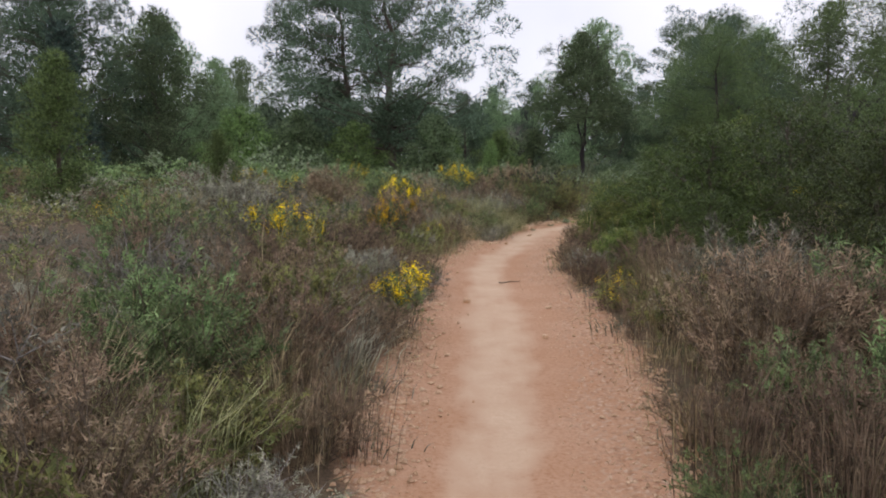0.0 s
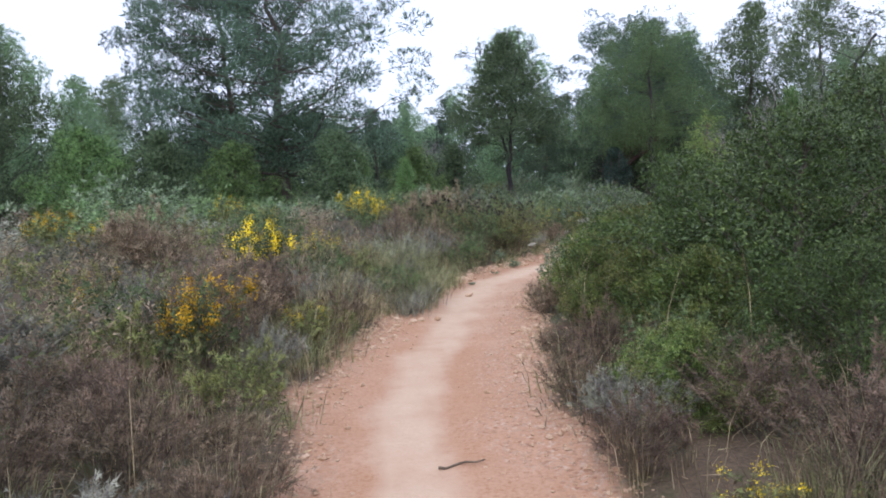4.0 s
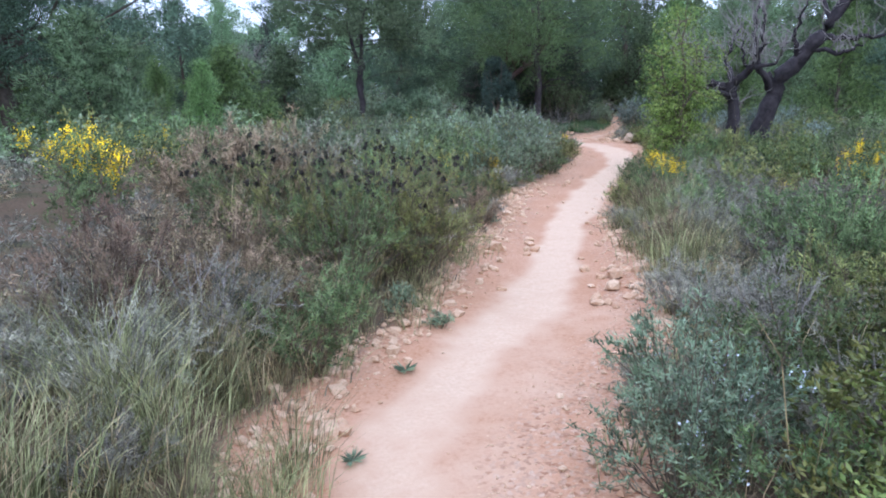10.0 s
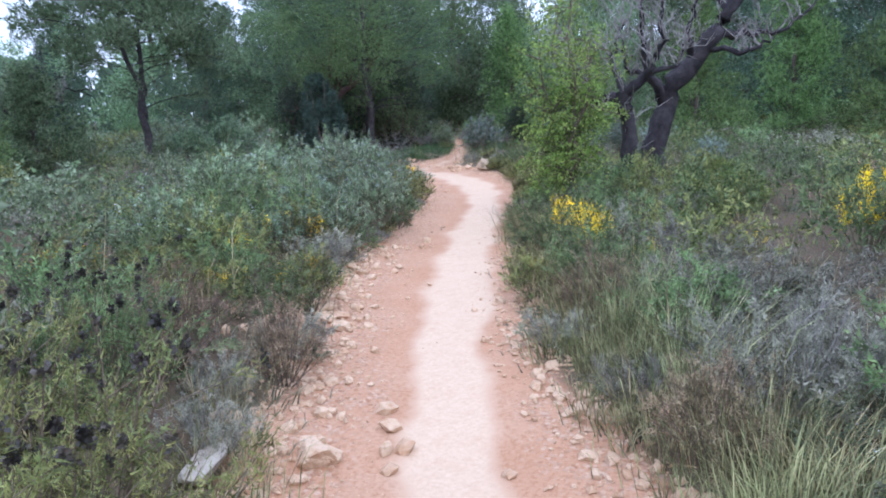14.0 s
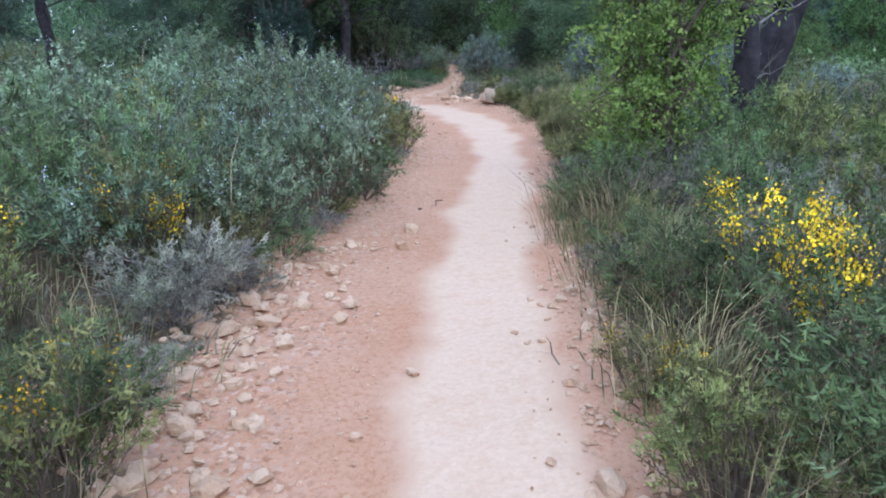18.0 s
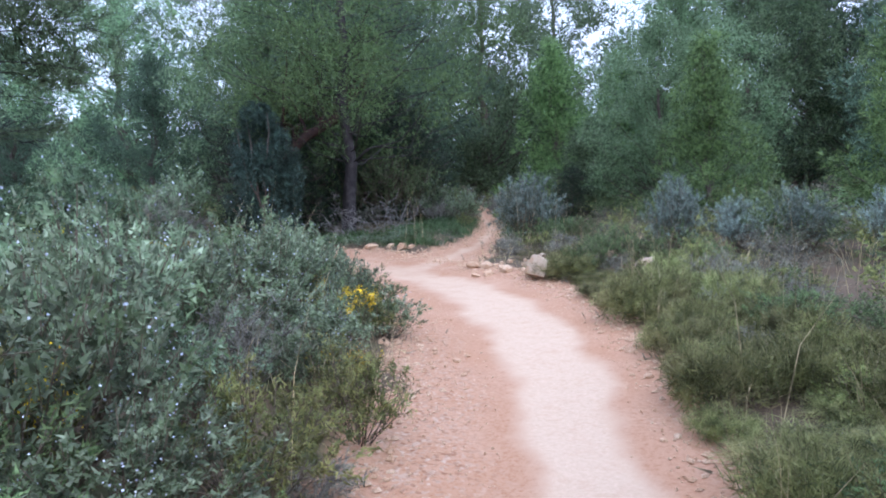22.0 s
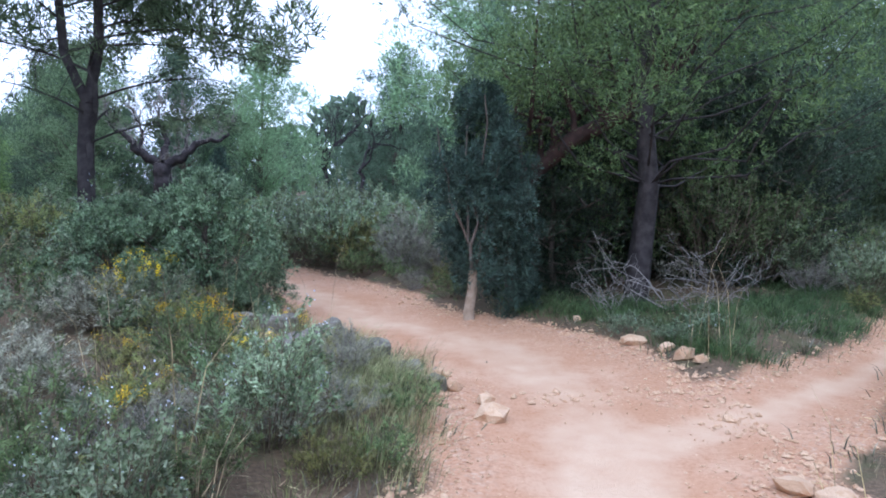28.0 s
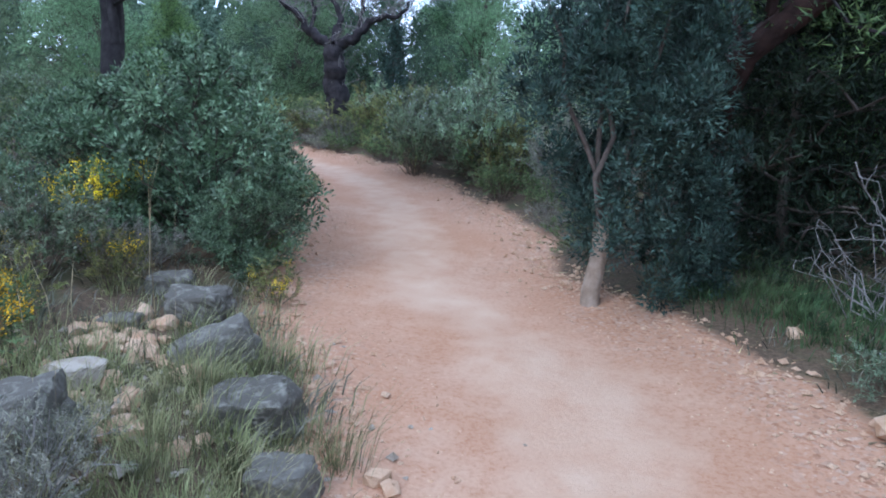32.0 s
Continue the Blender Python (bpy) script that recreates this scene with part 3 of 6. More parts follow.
def forked_pine(seed, mat):
    """A slender pine whose trunk forks into two stems, with drooping feathery branches."""
    rng = np.random.default_rng(seed)
    fork = np.array([0.0, 0.0, 2.0])
    trunk = [(bent(rng, np.array([0, 0, -0.15]), fork, 5, 0.015), np.linspace(0.1, 0.085, 5))]
    branches, needle_p, needle_d = [], [], []
    for top, r0, count in (((-1.15, 0.3, 6.4), 0.055, 30), ((0.4, -0.2, 6.8), 0.06, 32), ((0.05, 0.0, 2.7), 0.04, 7)):
        stem = bent(rng, fork if top[2] > 3 else np.array([0.02, 0, 1.3]), np.array(top), 9, 0.02)
        trunk.append((stem, np.linspace(r0, 0.015, 9)))
        for i in range(count):
            f = 0.12 + 0.88 * (i + rng.random()) / count
            q = f * 8
            k = min(int(q), 7)
            s = stem[k] + (stem[k + 1] - stem[k]) * (q - k)
            az, reach = i * 2.399 + rng.normal() * 0.4, 2.3 * (1.05 - 0.75 * f) * rng.uniform(0.6, 1.15)
            e = s + np.array([math.cos(az) * reach, math.sin(az) * reach, reach * rng.uniform(-0.12, 0.42)])
            mid = (s + e) / 2 + np.array([0, 0, 0.12 * reach])
            u = np.linspace(0, 1, 6)[:, None]
            limb = s * (1 - u) ** 2 + 2 * mid * u * (1 - u) + e * u * u
            branches.append((limb, np.linspace(0.016, 0.005, 6)))
            for j in range(2, 6):
                for _ in range(2):
                    tip = limb[j] + unit(rng.normal(size=3) * 0.7 + unit(e - s)) * rng.uniform(0.2, 0.5)
                    branches.append((np.array([limb[j], tip]), (0.006, 0.003)))
                    m = 120 if f < 0.3 else 30
                    a = rng.uniform(0.1, 1.1, (m, 1))
                    needle_p.append(limb[j] + (tip - limb[j]) * a + rng.normal(size=(m, 3)) * 0.05)
                    needle_d.append(unit(unit(tip - limb[j]) * 0.7 + rng.normal(size=(m, 3)) * 0.6))
    p, d = np.vstack(needle_p), np.vstack(needle_d)
    u, az = (np.arange(130) + rng.random(130)) / 130, np.arange(130) * 2.399 + rng.normal(size=130) * 0.4
    reach = 2.15 * (1.04 - u ** 1.4) * rng.uniform(0.3, 1.05, 130) ** 0.6
    lobes = np.stack([np.cos(az) * reach - 0.2 * u, np.sin(az) * reach, 2.75 + 3.9 * u, rng.uniform(0.26, 0.48, 130) * (1.1 - 0.4 * u)], 1)
    v1, f1 = blades(p, d, 0.12 * rng.uniform(0.6, 1.2, len(p)), 0.011, rng, False)
    v2, f2 = lobe_leaves(rng, lobes, 8500, 0.15, 0.021, False, 0.5, 1.3, 0.65, 4, 0.5)
    crown = np.vstack([v1, v2]), np.vstack([f1, f2 + len(v1)])
    return {"trunk": mesh_of("trunk", *tubes(trunk, 8), M_DARKBARK, True), "branchwork": mesh_of("branchwork", *tubes(branches, 3), M_DARKBARK), "crown": mesh_of("crown", *crown, mat)}


PINE_SLIM = Kind("pine_tree", "slender forked pine with open feathery branches", "tree", "pine trees", [forked_pine(255, M_PINE)])
PINE_YOUNG = Kind("young_pine", "young bright-green pine with soft foliage", "tree", "young pines",
                  [lobed_tree(221 + i, 4, 2.7, 0.05, 46, 5000, 0.12, 0.016, M_PINE3, "cone", lobe=(0.09, 0.15), needles=4, core=0.6, core_size=1.4) for i in range(2)])
CYPRESS = Kind("cypress_tree", "narrow dark-green cypress tree", "tree", "cypress trees",
               [pine_meshes(231, 3, 1.1, 0.05, 2000, M_JUNIPER, 6, 0.08, 0.0, "round", width=0.014, core=1.2, core_w=1.0)])
BUSHY = Kind("juniper_bush", "dark dense juniper bush at the edge of the wood", "bush", "dark juniper bushes",
             [lobed_tree(241 + i, 2.5, 2.4, 0.08, 44, 3600, 0.1, 0.016, (M_PINE, M_PINE3)[i], "round", lobe=(0.09, 0.15), needles=4, core=0.7) for i in range(2)])
LENTISK = Kind("lentisk_bush", "large dense dark-green lentisk bush", "bush", "lentisk bushes",
               [lobed_tree(261 + i, 1.85, 2.6, 0.14, 40, 26000, 0.036, 0.0125, M_LENTISK, "round", lobe=(0.1, 0.165), quad=True, core=0.5, core_size=1.1, flat=0.6, r0=0.04, loose=0.6) for i in range(2)])
# leaves near black, standing in for the shade beneath the pines
UNDER = Kind("undergrowth_bush", "fine-leaved bush under the pines, its leaf colour darkened for deep shade", "bush", "undergrowth under the pines",
             [pine_meshes(245 + i, 2.2, 2.4, 0.05, 2200, M_UNDER_SHADED, 6, 0.08, 0.0, "round", width=0.012, core=1.2, core_w=1.0) for i in range(2)])
YOUNG = Kind("young_lentisk", "low dense yellow-green lentisk bush at the trail's edge", "bush", "lentisk bushes",
             [lobed_tree(111, 1.0, 1.55, 0.12, 60, 20000, 0.031, 0.0115, M_LENTISK2, "round", lobe=(0.075, 0.125), quad=True, core=0.5, core_size=1.15, r0=0.02, loose=0.6)])
BUCKTHORN = Kind("buckthorn_bush", "dense dark-green evergreen bush overhanging the trail", "bush", "evergreen bushes at the fork",
                 [lobed_tree(113, 1.3, 1.75, 0.1, 60, 15000, 0.044, 0.015, M_BUCKTHORN, "round", lobe=(0.05, 0.095), quad=True, core=0.4, core_size=1.2, r0=0.025, loose=0.55)])
HEATH = Kind("heath_bush", "dense dry reddish-brown heath bush", "shrub", "dense dry bushes",
             [shrub_parts(121 + i, (M_BROWN, M_GREY)[i], 0.95, 0.62, 58, 62, (0.05, 0.01), 0.8, False, tip_bias=0.5) for i in range(2)])


def bare_tree(seed, h, spread_, mat, depth=5, r=0.11, lean=(0, 0), fine=0.6):
    """Bare limbs that fork again and again."""
    rng = np.random.default_rng(seed)
    lines = []

    def grow(p, d, length, rad, level):
        e = p + d * length
        lines.append((bent(rng, p, e, 5, 0.07), np.linspace(rad, rad * 0.68, 5)))
        if level == 0:
            return
        for _ in range(3 if level > 2 else 2):
            nd = unit(d * 0.75 + rng.normal(size=3) * spread_ + np.array([0, 0, 0.12]))
            grow(e, nd, length * rng.uniform(0.58, 0.85), rad * rng.uniform(0.48, 0.68), level - 1)

    grow(np.array([0, 0, -0.1]), unit(np.array([lean[0], lean[1], 1.0])), h * 0.3, r, depth)
    return mesh_of("trunk", *tubes(lines[:1], 8), mat, True), mesh_of("limbwork", *tubes(lines[1:], 4), mat, True)

# ---- ground ----
def ground_material():
    m, n, l, b = material("ground", 0.95)
    at = n.new("ShaderNodeAttribute")
    at.attribute_name = "trail"
    sep = n.new("ShaderNodeSeparateColor")
    l.new(at.outputs["Color"], sep.inputs[0])
    on, worn, shady = sep.outputs[0], sep.outputs[1], sep.outputs[2]
    coarse, fine = noise_tex(n, l, 1.6, 6), noise_tex(n, l, 44, 7, 0.7)
    grain = noise_tex(n, l, 110, 4)
    soil = mixed(n, l, spread(n, l, coarse, 0.36, 0.64), (0.44, 0.245, 0.146), (0.5, 0.308, 0.203))
    soil = mixed(n, l, spread(n, l, fine, 0.45, 0.7), soil, (0.34, 0.158, 0.08))
    soil = mixed(n, l, spread(n, l, grain, 0.5, 0.72), soil, (0.47, 0.28, 0.185))
    dust = mixed(n, l, spread(n, l, fine, 0.3, 0.75), (0.53, 0.38, 0.265), (0.66, 0.495, 0.365))
    dust = mixed(n, l, spread(n, l, noise_tex(n, l, 13, 6, 0.7), 0.48, 0.72, 0, 0.5), dust, (0.49, 0.3, 0.19))
    edge = n.new("ShaderNodeMath")
    edge.operation = "MULTIPLY_ADD"
    l.new(coarse, edge.inputs[0])
    edge.inputs[1].default_value = 0.55
    blur = n.new("ShaderNodeMath")
    blur.operation = "MULTIPLY_ADD"
    l.new(noise_tex(n, l, 6.5, 7, 0.7), blur.inputs[0])
    blur.inputs[1].default_value = 0.75
    l.new(worn, blur.inputs[2])
    l.new(blur.outputs[0], edge.inputs[2])
    dirt = mixed(n, l, spread(n, l, edge.outputs[0], 0.84, 1.38), soil, dust)
    vo = n.new("ShaderNodeTexVoronoi")
    vo.inputs["Scale"].default_value = 52
    tc = n.new("ShaderNodeTexCoord")
    l.new(tc.outputs["Object"], vo.inputs["Vector"])
    vs = n.new("ShaderNodeSeparateColor")
    l.new(vo.outputs["Color"], vs.inputs[0])
    stony = n.new("ShaderNodeMath")
    stony.operation = "MULTIPLY"
    l.new(spread(n, l, vs.outputs[0], 0.58, 0.74), stony.inputs[0])
    l.new(shady, stony.inputs[1])
    chip = mixed(n, l, vs.outputs[1], (0.3, 0.15, 0.085), (0.52, 0.37, 0.27))
    dirt = mixed(n, l, stony.outputs[0], dirt, chip)
    litter = mixed(n, l, spread(n, l, fine, 0.35, 0.65), (0.07, 0.05, 0.033), (0.17, 0.12, 0.078))
    litter = mixed(n, l, spread(n, l, coarse, 0.5, 0.66), litter, (0.07, 0.08, 0.035))
    rim = n.new("ShaderNodeMath")
    rim.operation = "MULTIPLY_ADD"
    l.new(fine, rim.inputs[0])
    rim.inputs[1].default_value = 0.5
    l.new(on, rim.inputs[2])
    col = mixed(n, l, spread(n, l, rim.outputs[0], 0.55, 0.95), litter, dirt)
    l.new(col, b.inputs["Base Color"])
    bump = n.new("ShaderNodeBump")
    bump.inputs["Strength"].default_value, bump.inputs["Distance"].default_value = 0.5, 0.01
    add = n.new("ShaderNodeMath")
    add.operation = "MULTIPLY_ADD"
    l.new(grain, add.inputs[0])
    add.inputs[1].default_value = 0.35
    l.new(fine, add.inputs[2])
    pit = n.new("ShaderNodeMath")
    pit.operation = "MULTIPLY"
    l.new(spread(n, l, vo.outputs["Distance"], 0.0, 0.5, 1.0, 0.0), pit.inputs[0])
    l.new(stony.outputs[0], pit.inputs[1])
    both = n.new("ShaderNodeMath")
    l.new(add.outputs[0], both.inputs[0])
    l.new(pit.outputs[0], both.inputs[1])
    l.new(both.outputs[0], bump.inputs["Height"])
    l.new(bump.outputs[0], b.inputs["Normal"])
    return m


def axis_steps(lo, hi, fine, far):
    inner = np.arange(lo, hi + fine / 2, fine)
    grow = [fine * 2]
    while sum(grow) < far:
        grow.append(grow[-1] * 1.35)
    out = np.cumsum(grow)
    return np.concatenate([lo - out[::-1], inner, hi + out])


gx, gy = axis_steps(-2.6, 20, 0.115, 600), axis_steps(-1, 40, 0.115, 600)
X, Y = np.meshgrid(gx, gy)
GAP, SHARE, SIDE = trail_gap(X.ravel(), Y.ravel())
Z = ground_z(X.ravel(), Y.ravel(), GAP, SIDE)
wobble = 0.1 * wave(X.ravel() * 2.2, Y.ravel() * 2.2)
cols = len(gx)
idx = np.arange(len(gy) * cols).reshape(len(gy), cols)
quads = np.stack([idx[:-1, :-1], idx[:-1, 1:], idx[1:, 1:], idx[1:, :-1]], -1).reshape(-1, 4)
ground_me = mesh_of("ground", np.stack([X.ravel(), Y.ravel(), Z], 1), quads, ground_material(), True)
mask = ground_me.color_attributes.new("trail", "FLOAT_COLOR", "POINT")
paint = np.ones((len(Z), 4), np.float32)
paint[:, 0] = 1 - ease(GAP + wobble, -0.08, 0.35)
way = Y.ravel()
middle = np.interp(way, (6, 11, 14, 15, 16.5, 18, 20, 23, 27), (0.22, 0.18, 0.32, 0.22, -0.12, -0.42, -0.4, -0.25, 0.0))
wear = np.interp(way, (5, 12, 14.5, 16.5, 19, 25, 28, 31), (0.6, 0.62, 0.66, 0.92, 0.95, 0.85, 0.5, 0.46))
paint[:, 1] = wear * (1 - ease(np.abs(SHARE - middle + 0.8 * wobble), 0.14, 0.57))
paint[:, 1] = np.maximum(paint[:, 1], np.interp(way, (9, 11.5, 15, 16.5, 24, 27, 33), (0.0, 0.36, 0.3, 0.05, 0.05, 0.22, 0.22)) * (1 - ease(np.abs(SHARE + wobble), 0.55, 0.95)))
paint[:, 2] = ease(np.abs(SHARE - middle + wobble * 2), 0.5, 0.95)
mask.data.foreach_set("color", paint.ravel())
ground = tagged(new("ground", ground_me), "red earth trail with a pale worn middle through leaf litter", "ground", kind="structure")

# ---- stones ----
def rock_mesh(seed, dims, mat, cuts=9, subdiv=2, rough=0.05):
    rng = np.random.default_rng(seed)
    bm = bmesh.new()
    bmesh.ops.create_icosphere(bm, subdivisions=subdiv, radius=1)
    v = np.array([p.co for p in bm.verts])
    f = np.array([[q.index for q in face.verts] for face in bm.faces])
    bm.free()
    frame_ = np.array(Euler(rng.uniform(-0.5, 0.5, 3)).to_matrix())
    planes = [(n, rng.uniform(0.52, 0.85)) for n in np.vstack([frame_, -frame_])] + [(n, rng.uniform(0.6, 0.9)) for n in dirs(rng, cuts)]
    for nrm, d in planes:
        over = np.maximum(v @ nrm - d, 0)
        v = v - over[:, None] * nrm
    shift = rng.uniform(0, 50, 3)
    v = v * (1 + 0.07 * np.array([noise.noise(Vector(p * 1.6 + shift)) + 0.5 * noise.noise(Vector(p * 4 + shift)) for p in v]))[:, None]
    v /= np.abs(v).max(0)
    v = v * (1 + rng.normal(size=(len(v), 1)) * rough) * np.array(dims) / 2
    return mesh_of("stone", v, f, mat)


def crag_mesh(seed, dims, mat):
    """An angular boulder: a ball cut by a few broad planes, with worn edges."""
    rng = np.random.default_rng(seed)
    bm = bmesh.new()
    bmesh.ops.create_icosphere(bm, subdivisions=4, radius=1)
    v = np.array([p.co for p in bm.verts])
    f = np.array([[q.index for q in face.verts] for face in bm.faces])
    bm.free()
    for nrm in dirs(rng, 9):
        v = v - np.maximum(v @ nrm - rng.uniform(0.38, 0.7), 0)[:, None] * nrm
    shift = rng.uniform(0, 50, 3)
    v = v * (1 + np.array([0.06 * noise.noise(Vector(p * 2.5 + shift)) + 0.03 * noise.noise(Vector(p * 9 + shift)) for p in v]))[:, None]
    v /= np.abs(v).max(0)
    return mesh_of("stone", v * np.array(dims) / 2, f, mat)


STONES = [rock_mesh(300 + i, (1, rng_w, rng_h), M_STONE, 8, 1) for i, (rng_w, rng_h) in enumerate(((0.85, 0.7), (0.75, 0.62), (0.9, 0.75), (0.7, 0.7), (0.85, 0.52), (0.95, 0.62)))]


def stone(x, y, size, seed=0, me=None, label="pale limestone lying at the edge of the trail", name="stone", sink=0.25, tilt=0.2, group="loose stones along the trail"):
    rng = np.random.default_rng(seed + 7)
    ob = tagged(new(name, me or STONES[seed % len(STONES)]), label, "stone", group)
    h = max(v.co.z for v in ob.data.vertices)
    ob.scale = (size, size, size) if me is None else (1, 1, 1)
    ob.rotation_euler = (rng.normal() * tilt, rng.normal() * tilt, rng.uniform(0, 6.28))
    ob.location = (x, y, gz(x, y) + h * (size if me is None else 1) * (1 - 2 * sink))
    return ob


# single stones whose places are plain
for i, (x, y, s) in enumerate(((0.23, 6.58, 0.09), (0.8, 5.27, 0.07), (0.98, 6.28, 0.06), (1.65, 13.69, 0.1), (1.58, 12.7, 0.11), (2.43, 14.95, 0.1), (1.04, 11.34, 0.08),
                               (4.33, 15.43, 0.18), (4.36, 16.95, 0.11), (4.15, 16.6, 0.09), (5.06, 16.22, 0.13), (5.19, 15.88, 0.16), (4.6, 15.47, 0.17), (4.16, 15.18, 0.18),
                               (4.34, 14.66, 0.17), (3.86, 14.95, 0.13), (4.74, 18.25, 0.16), (4.5, 18.4, 0.12), (4.38, 18.2, 0.13), (4.24, 18.35, 0.13), (4.63, 17.98, 0.09),
                               (6.0, 17.68, 0.09), (5.54, 17.01, 0.1), (6.02, 17.9, 0.1), (6.84, 20.44, 0.11), (5.97, 19.57, 0.09))):
    stone(x, y, s, i)
for i, (x, y, s) in enumerate(((11.83, 30.0, 0.23), (12.02, 29.7, 0.14), (12.08, 29.46, 0.18), (12.17, 29.3, 0.15), (11.85, 26.54, 0.2), (11.61, 26.53, 0.14), (11.49, 26.61, 0.12), (12.93, 25.97, 0.26), (11.93, 28.18, 0.08),
                               (9.99, 22.75, 0.07), (9.36, 23.74, 0.06), (11.98, 26.2, 0.12), (11.82, 27.15, 0.2), (11.93, 27.01, 0.17), (10.52, 28.05, 0.2), (10.5, 28.35, 0.17), (10.3, 28.6, 0.14), (10.2, 28.95, 0.1))):
    stone(x, y, s, i + 40, label="pale weathered stone beside the fork of the trail", group="stones at the fork")
for i, (x, y, s) in enumerate(((4.28, 16.78, 0.12), (4.08, 16.45, 0.08), (4.27, 15.76, 0.1), (4.38, 15.66, 0.08), (4.24, 15.47, 0.09), (3.92, 14.89, 0.08), (3.85, 14.92, 0.12), (4.33, 15.09, 0.1), (4.48, 14.85, 0.1), (4.41, 14.7, 0.13),
                               (4.27, 14.57, 0.14), (4.63, 15.46, 0.19), (4.44, 16.11, 0.07), (4.76, 14.8, 0.13), (4.99, 14.63, 0.11), (3.56, 16.01, 0.08), (3.38, 15.51, 0.08), (3.72, 16.27, 0.09), (4.06, 15.33, 0.07), (4.22, 16.56, 0.1))):
    stone(x, y, s, i + 70, label="rounded orange-white stone beside the trail")
for i, (x, y, s) in enumerate(((4.84, 18.47, 0.13), (5.05, 18.6, 0.09), (5.57, 19.34, 0.09), (5.9, 17.99, 0.11), (6.01, 17.89, 0.1), (6.0, 17.7, 0.1), (6.2, 17.56, 0.13), (4.72, 18.43, 0.13), (5.07, 18.92, 0.1), (5.49, 18.62, 0.05),
                               (5.86, 19.45, 0.08), (6.63, 20.2, 0.1), (5.86, 18.88, 0.06), (5.26, 18.85, 0.07), (4.9, 18.39, 0.05), (5.91, 17.85, 0.05), (5.95, 17.56, 0.08), (6.67, 18.78, 0.08), (10.26, 28.93, 0.08), (8.82, 29.22, 0.09), (8.93, 29.27, 0.09), (8.83, 29.44, 0.11), (9.09, 29.11, 0.11), (9.37, 28.76, 0.11), (9.67, 28.66, 0.09), (9.52, 28.62, 0.09), (11.52, 30.92, 0.09))):
    stone(x, y, s, i + 130, label="rounded pale stone at the foot of the bank")
# boulders
for name, x, y, dims, mat, seed, label in (
        ("boulder", 11.74, 25.86, (0.36, 0.3, 0.3), M_BOULDER, 11, "angular pale boulder at the fork of the trail"),
        ("boulder", 12.35, 24.85, (0.5, 0.34, 0.24), M_BOULDER, 2, "low pale boulder in the grass"),
        ("boulder", 3.86, 16.72, (0.24, 0.2, 0.13), M_STONE, 3, "flat orange boulder at the trail's edge"),
        ("boulder", 3.4, 16.7, (0.3, 0.2, 0.13), M_PALEROCK, 4, "pale boulder half under a shrub"),
        ("boulder", 1.5, 19.0, (0.95, 0.55, 0.34), M_PALEROCK, 5, "pale boulder standing out of the scrub"),
        ("boulder", 2.4, 19.6, (0.6, 0.4, 0.3), M_PALEROCK, 6, "pale boulder standing out of the scrub"),
        ("boulder", 12.18, 26.38, (0.4, 0.22, 0.2), M_BOULDER, 12, "pale orange slab behind the boulder at the fork"),
        ("grey_rock", 9.12, 28.78, (0.3, 0.22, 0.12), M_PALEROCK, 17, "flat pale rock among rubble"),
        ("grey_rock", 8.66, 29.34, (0.24, 0.16, 0.1), M_STONE, 18, "flat orange rock among rubble"),
        ("grey_rock", 8.61, 28.64, (0.2, 0.16, 0.13), M_PALEROCK, 20, "small white rock in the scrub")):
    stone(x, y, 1, seed, crag_mesh(330 + seed, dims, mat), label, name, 0.12, 0.12, "boulders" if name == "boulder" else "rocks of a broken wall")



def slab_mesh(seed, dims, mat):
    """A broken block of rock: a box with uneven corners, worn edges and layers."""
    r = np.random.default_rng(seed)
    n = 10
    u = np.linspace(-1, 1, n)
    a, d = np.meshgrid(u, u, indexing="ij")
    vs, fs, o = [], [], 0
    k = np.arange(n * n).reshape(n, n)
    quad = np.stack([k[:-1, :-1], k[1:, :-1], k[1:, 1:], k[:-1, 1:]], -1).reshape(-1, 4)
    for axis in range(3):
        for sign in (-1, 1):
            p = np.empty((n * n, 3))
            p[:, axis], p[:, (axis + 1) % 3], p[:, (axis + 2) % 3] = sign, a.ravel(), d.ravel()
            vs.append(p)
            fs.append((quad if sign > 0 else quad[:, ::-1]) + o)
            o += n * n
    v, f = np.vstack(vs), np.vstack(fs)
    v, same = np.unique(np.round(v, 4), axis=0, return_inverse=True)
    f = np.ravel(same)[f]
    lift = r.uniform(0.72, 1.12, (2, 2, 2, 3))
    w = (v + 1) / 2
    scale_ = sum(lift[i, j, m] * (np.where(i, w[:, 0], 1 - w[:, 0]) * np.where(j, w[:, 1], 1 - w[:, 1]) * np.where(m, w[:, 2], 1 - w[:, 2]))[:, None] for i in (0, 1) for j in (0, 1) for m in (0, 1))
    v = v * scale_ / (np.sum(np.abs(v) ** 9, 1) ** (1 / 9))[:, None]
    shift = r.uniform(0, 50, 3)
    bump_ = np.array([noise.noise(Vector(p * 1.5 + shift)) * 0.14 + noise.noise(Vector(p * 4.5 + shift)) * 0.08 + noise.noise(Vector(p * 12 + shift)) * 0.03 for p in v])
    layer = v[:, 2] * 2.6 + v[:, 0] * 0.5 + bump_ * 3
    v = v * (1 + bump_ + 0.045 * (layer - np.floor(layer)))[:, None]
    return mesh_of("rock", v * np.array(dims) / 2, f, mat)


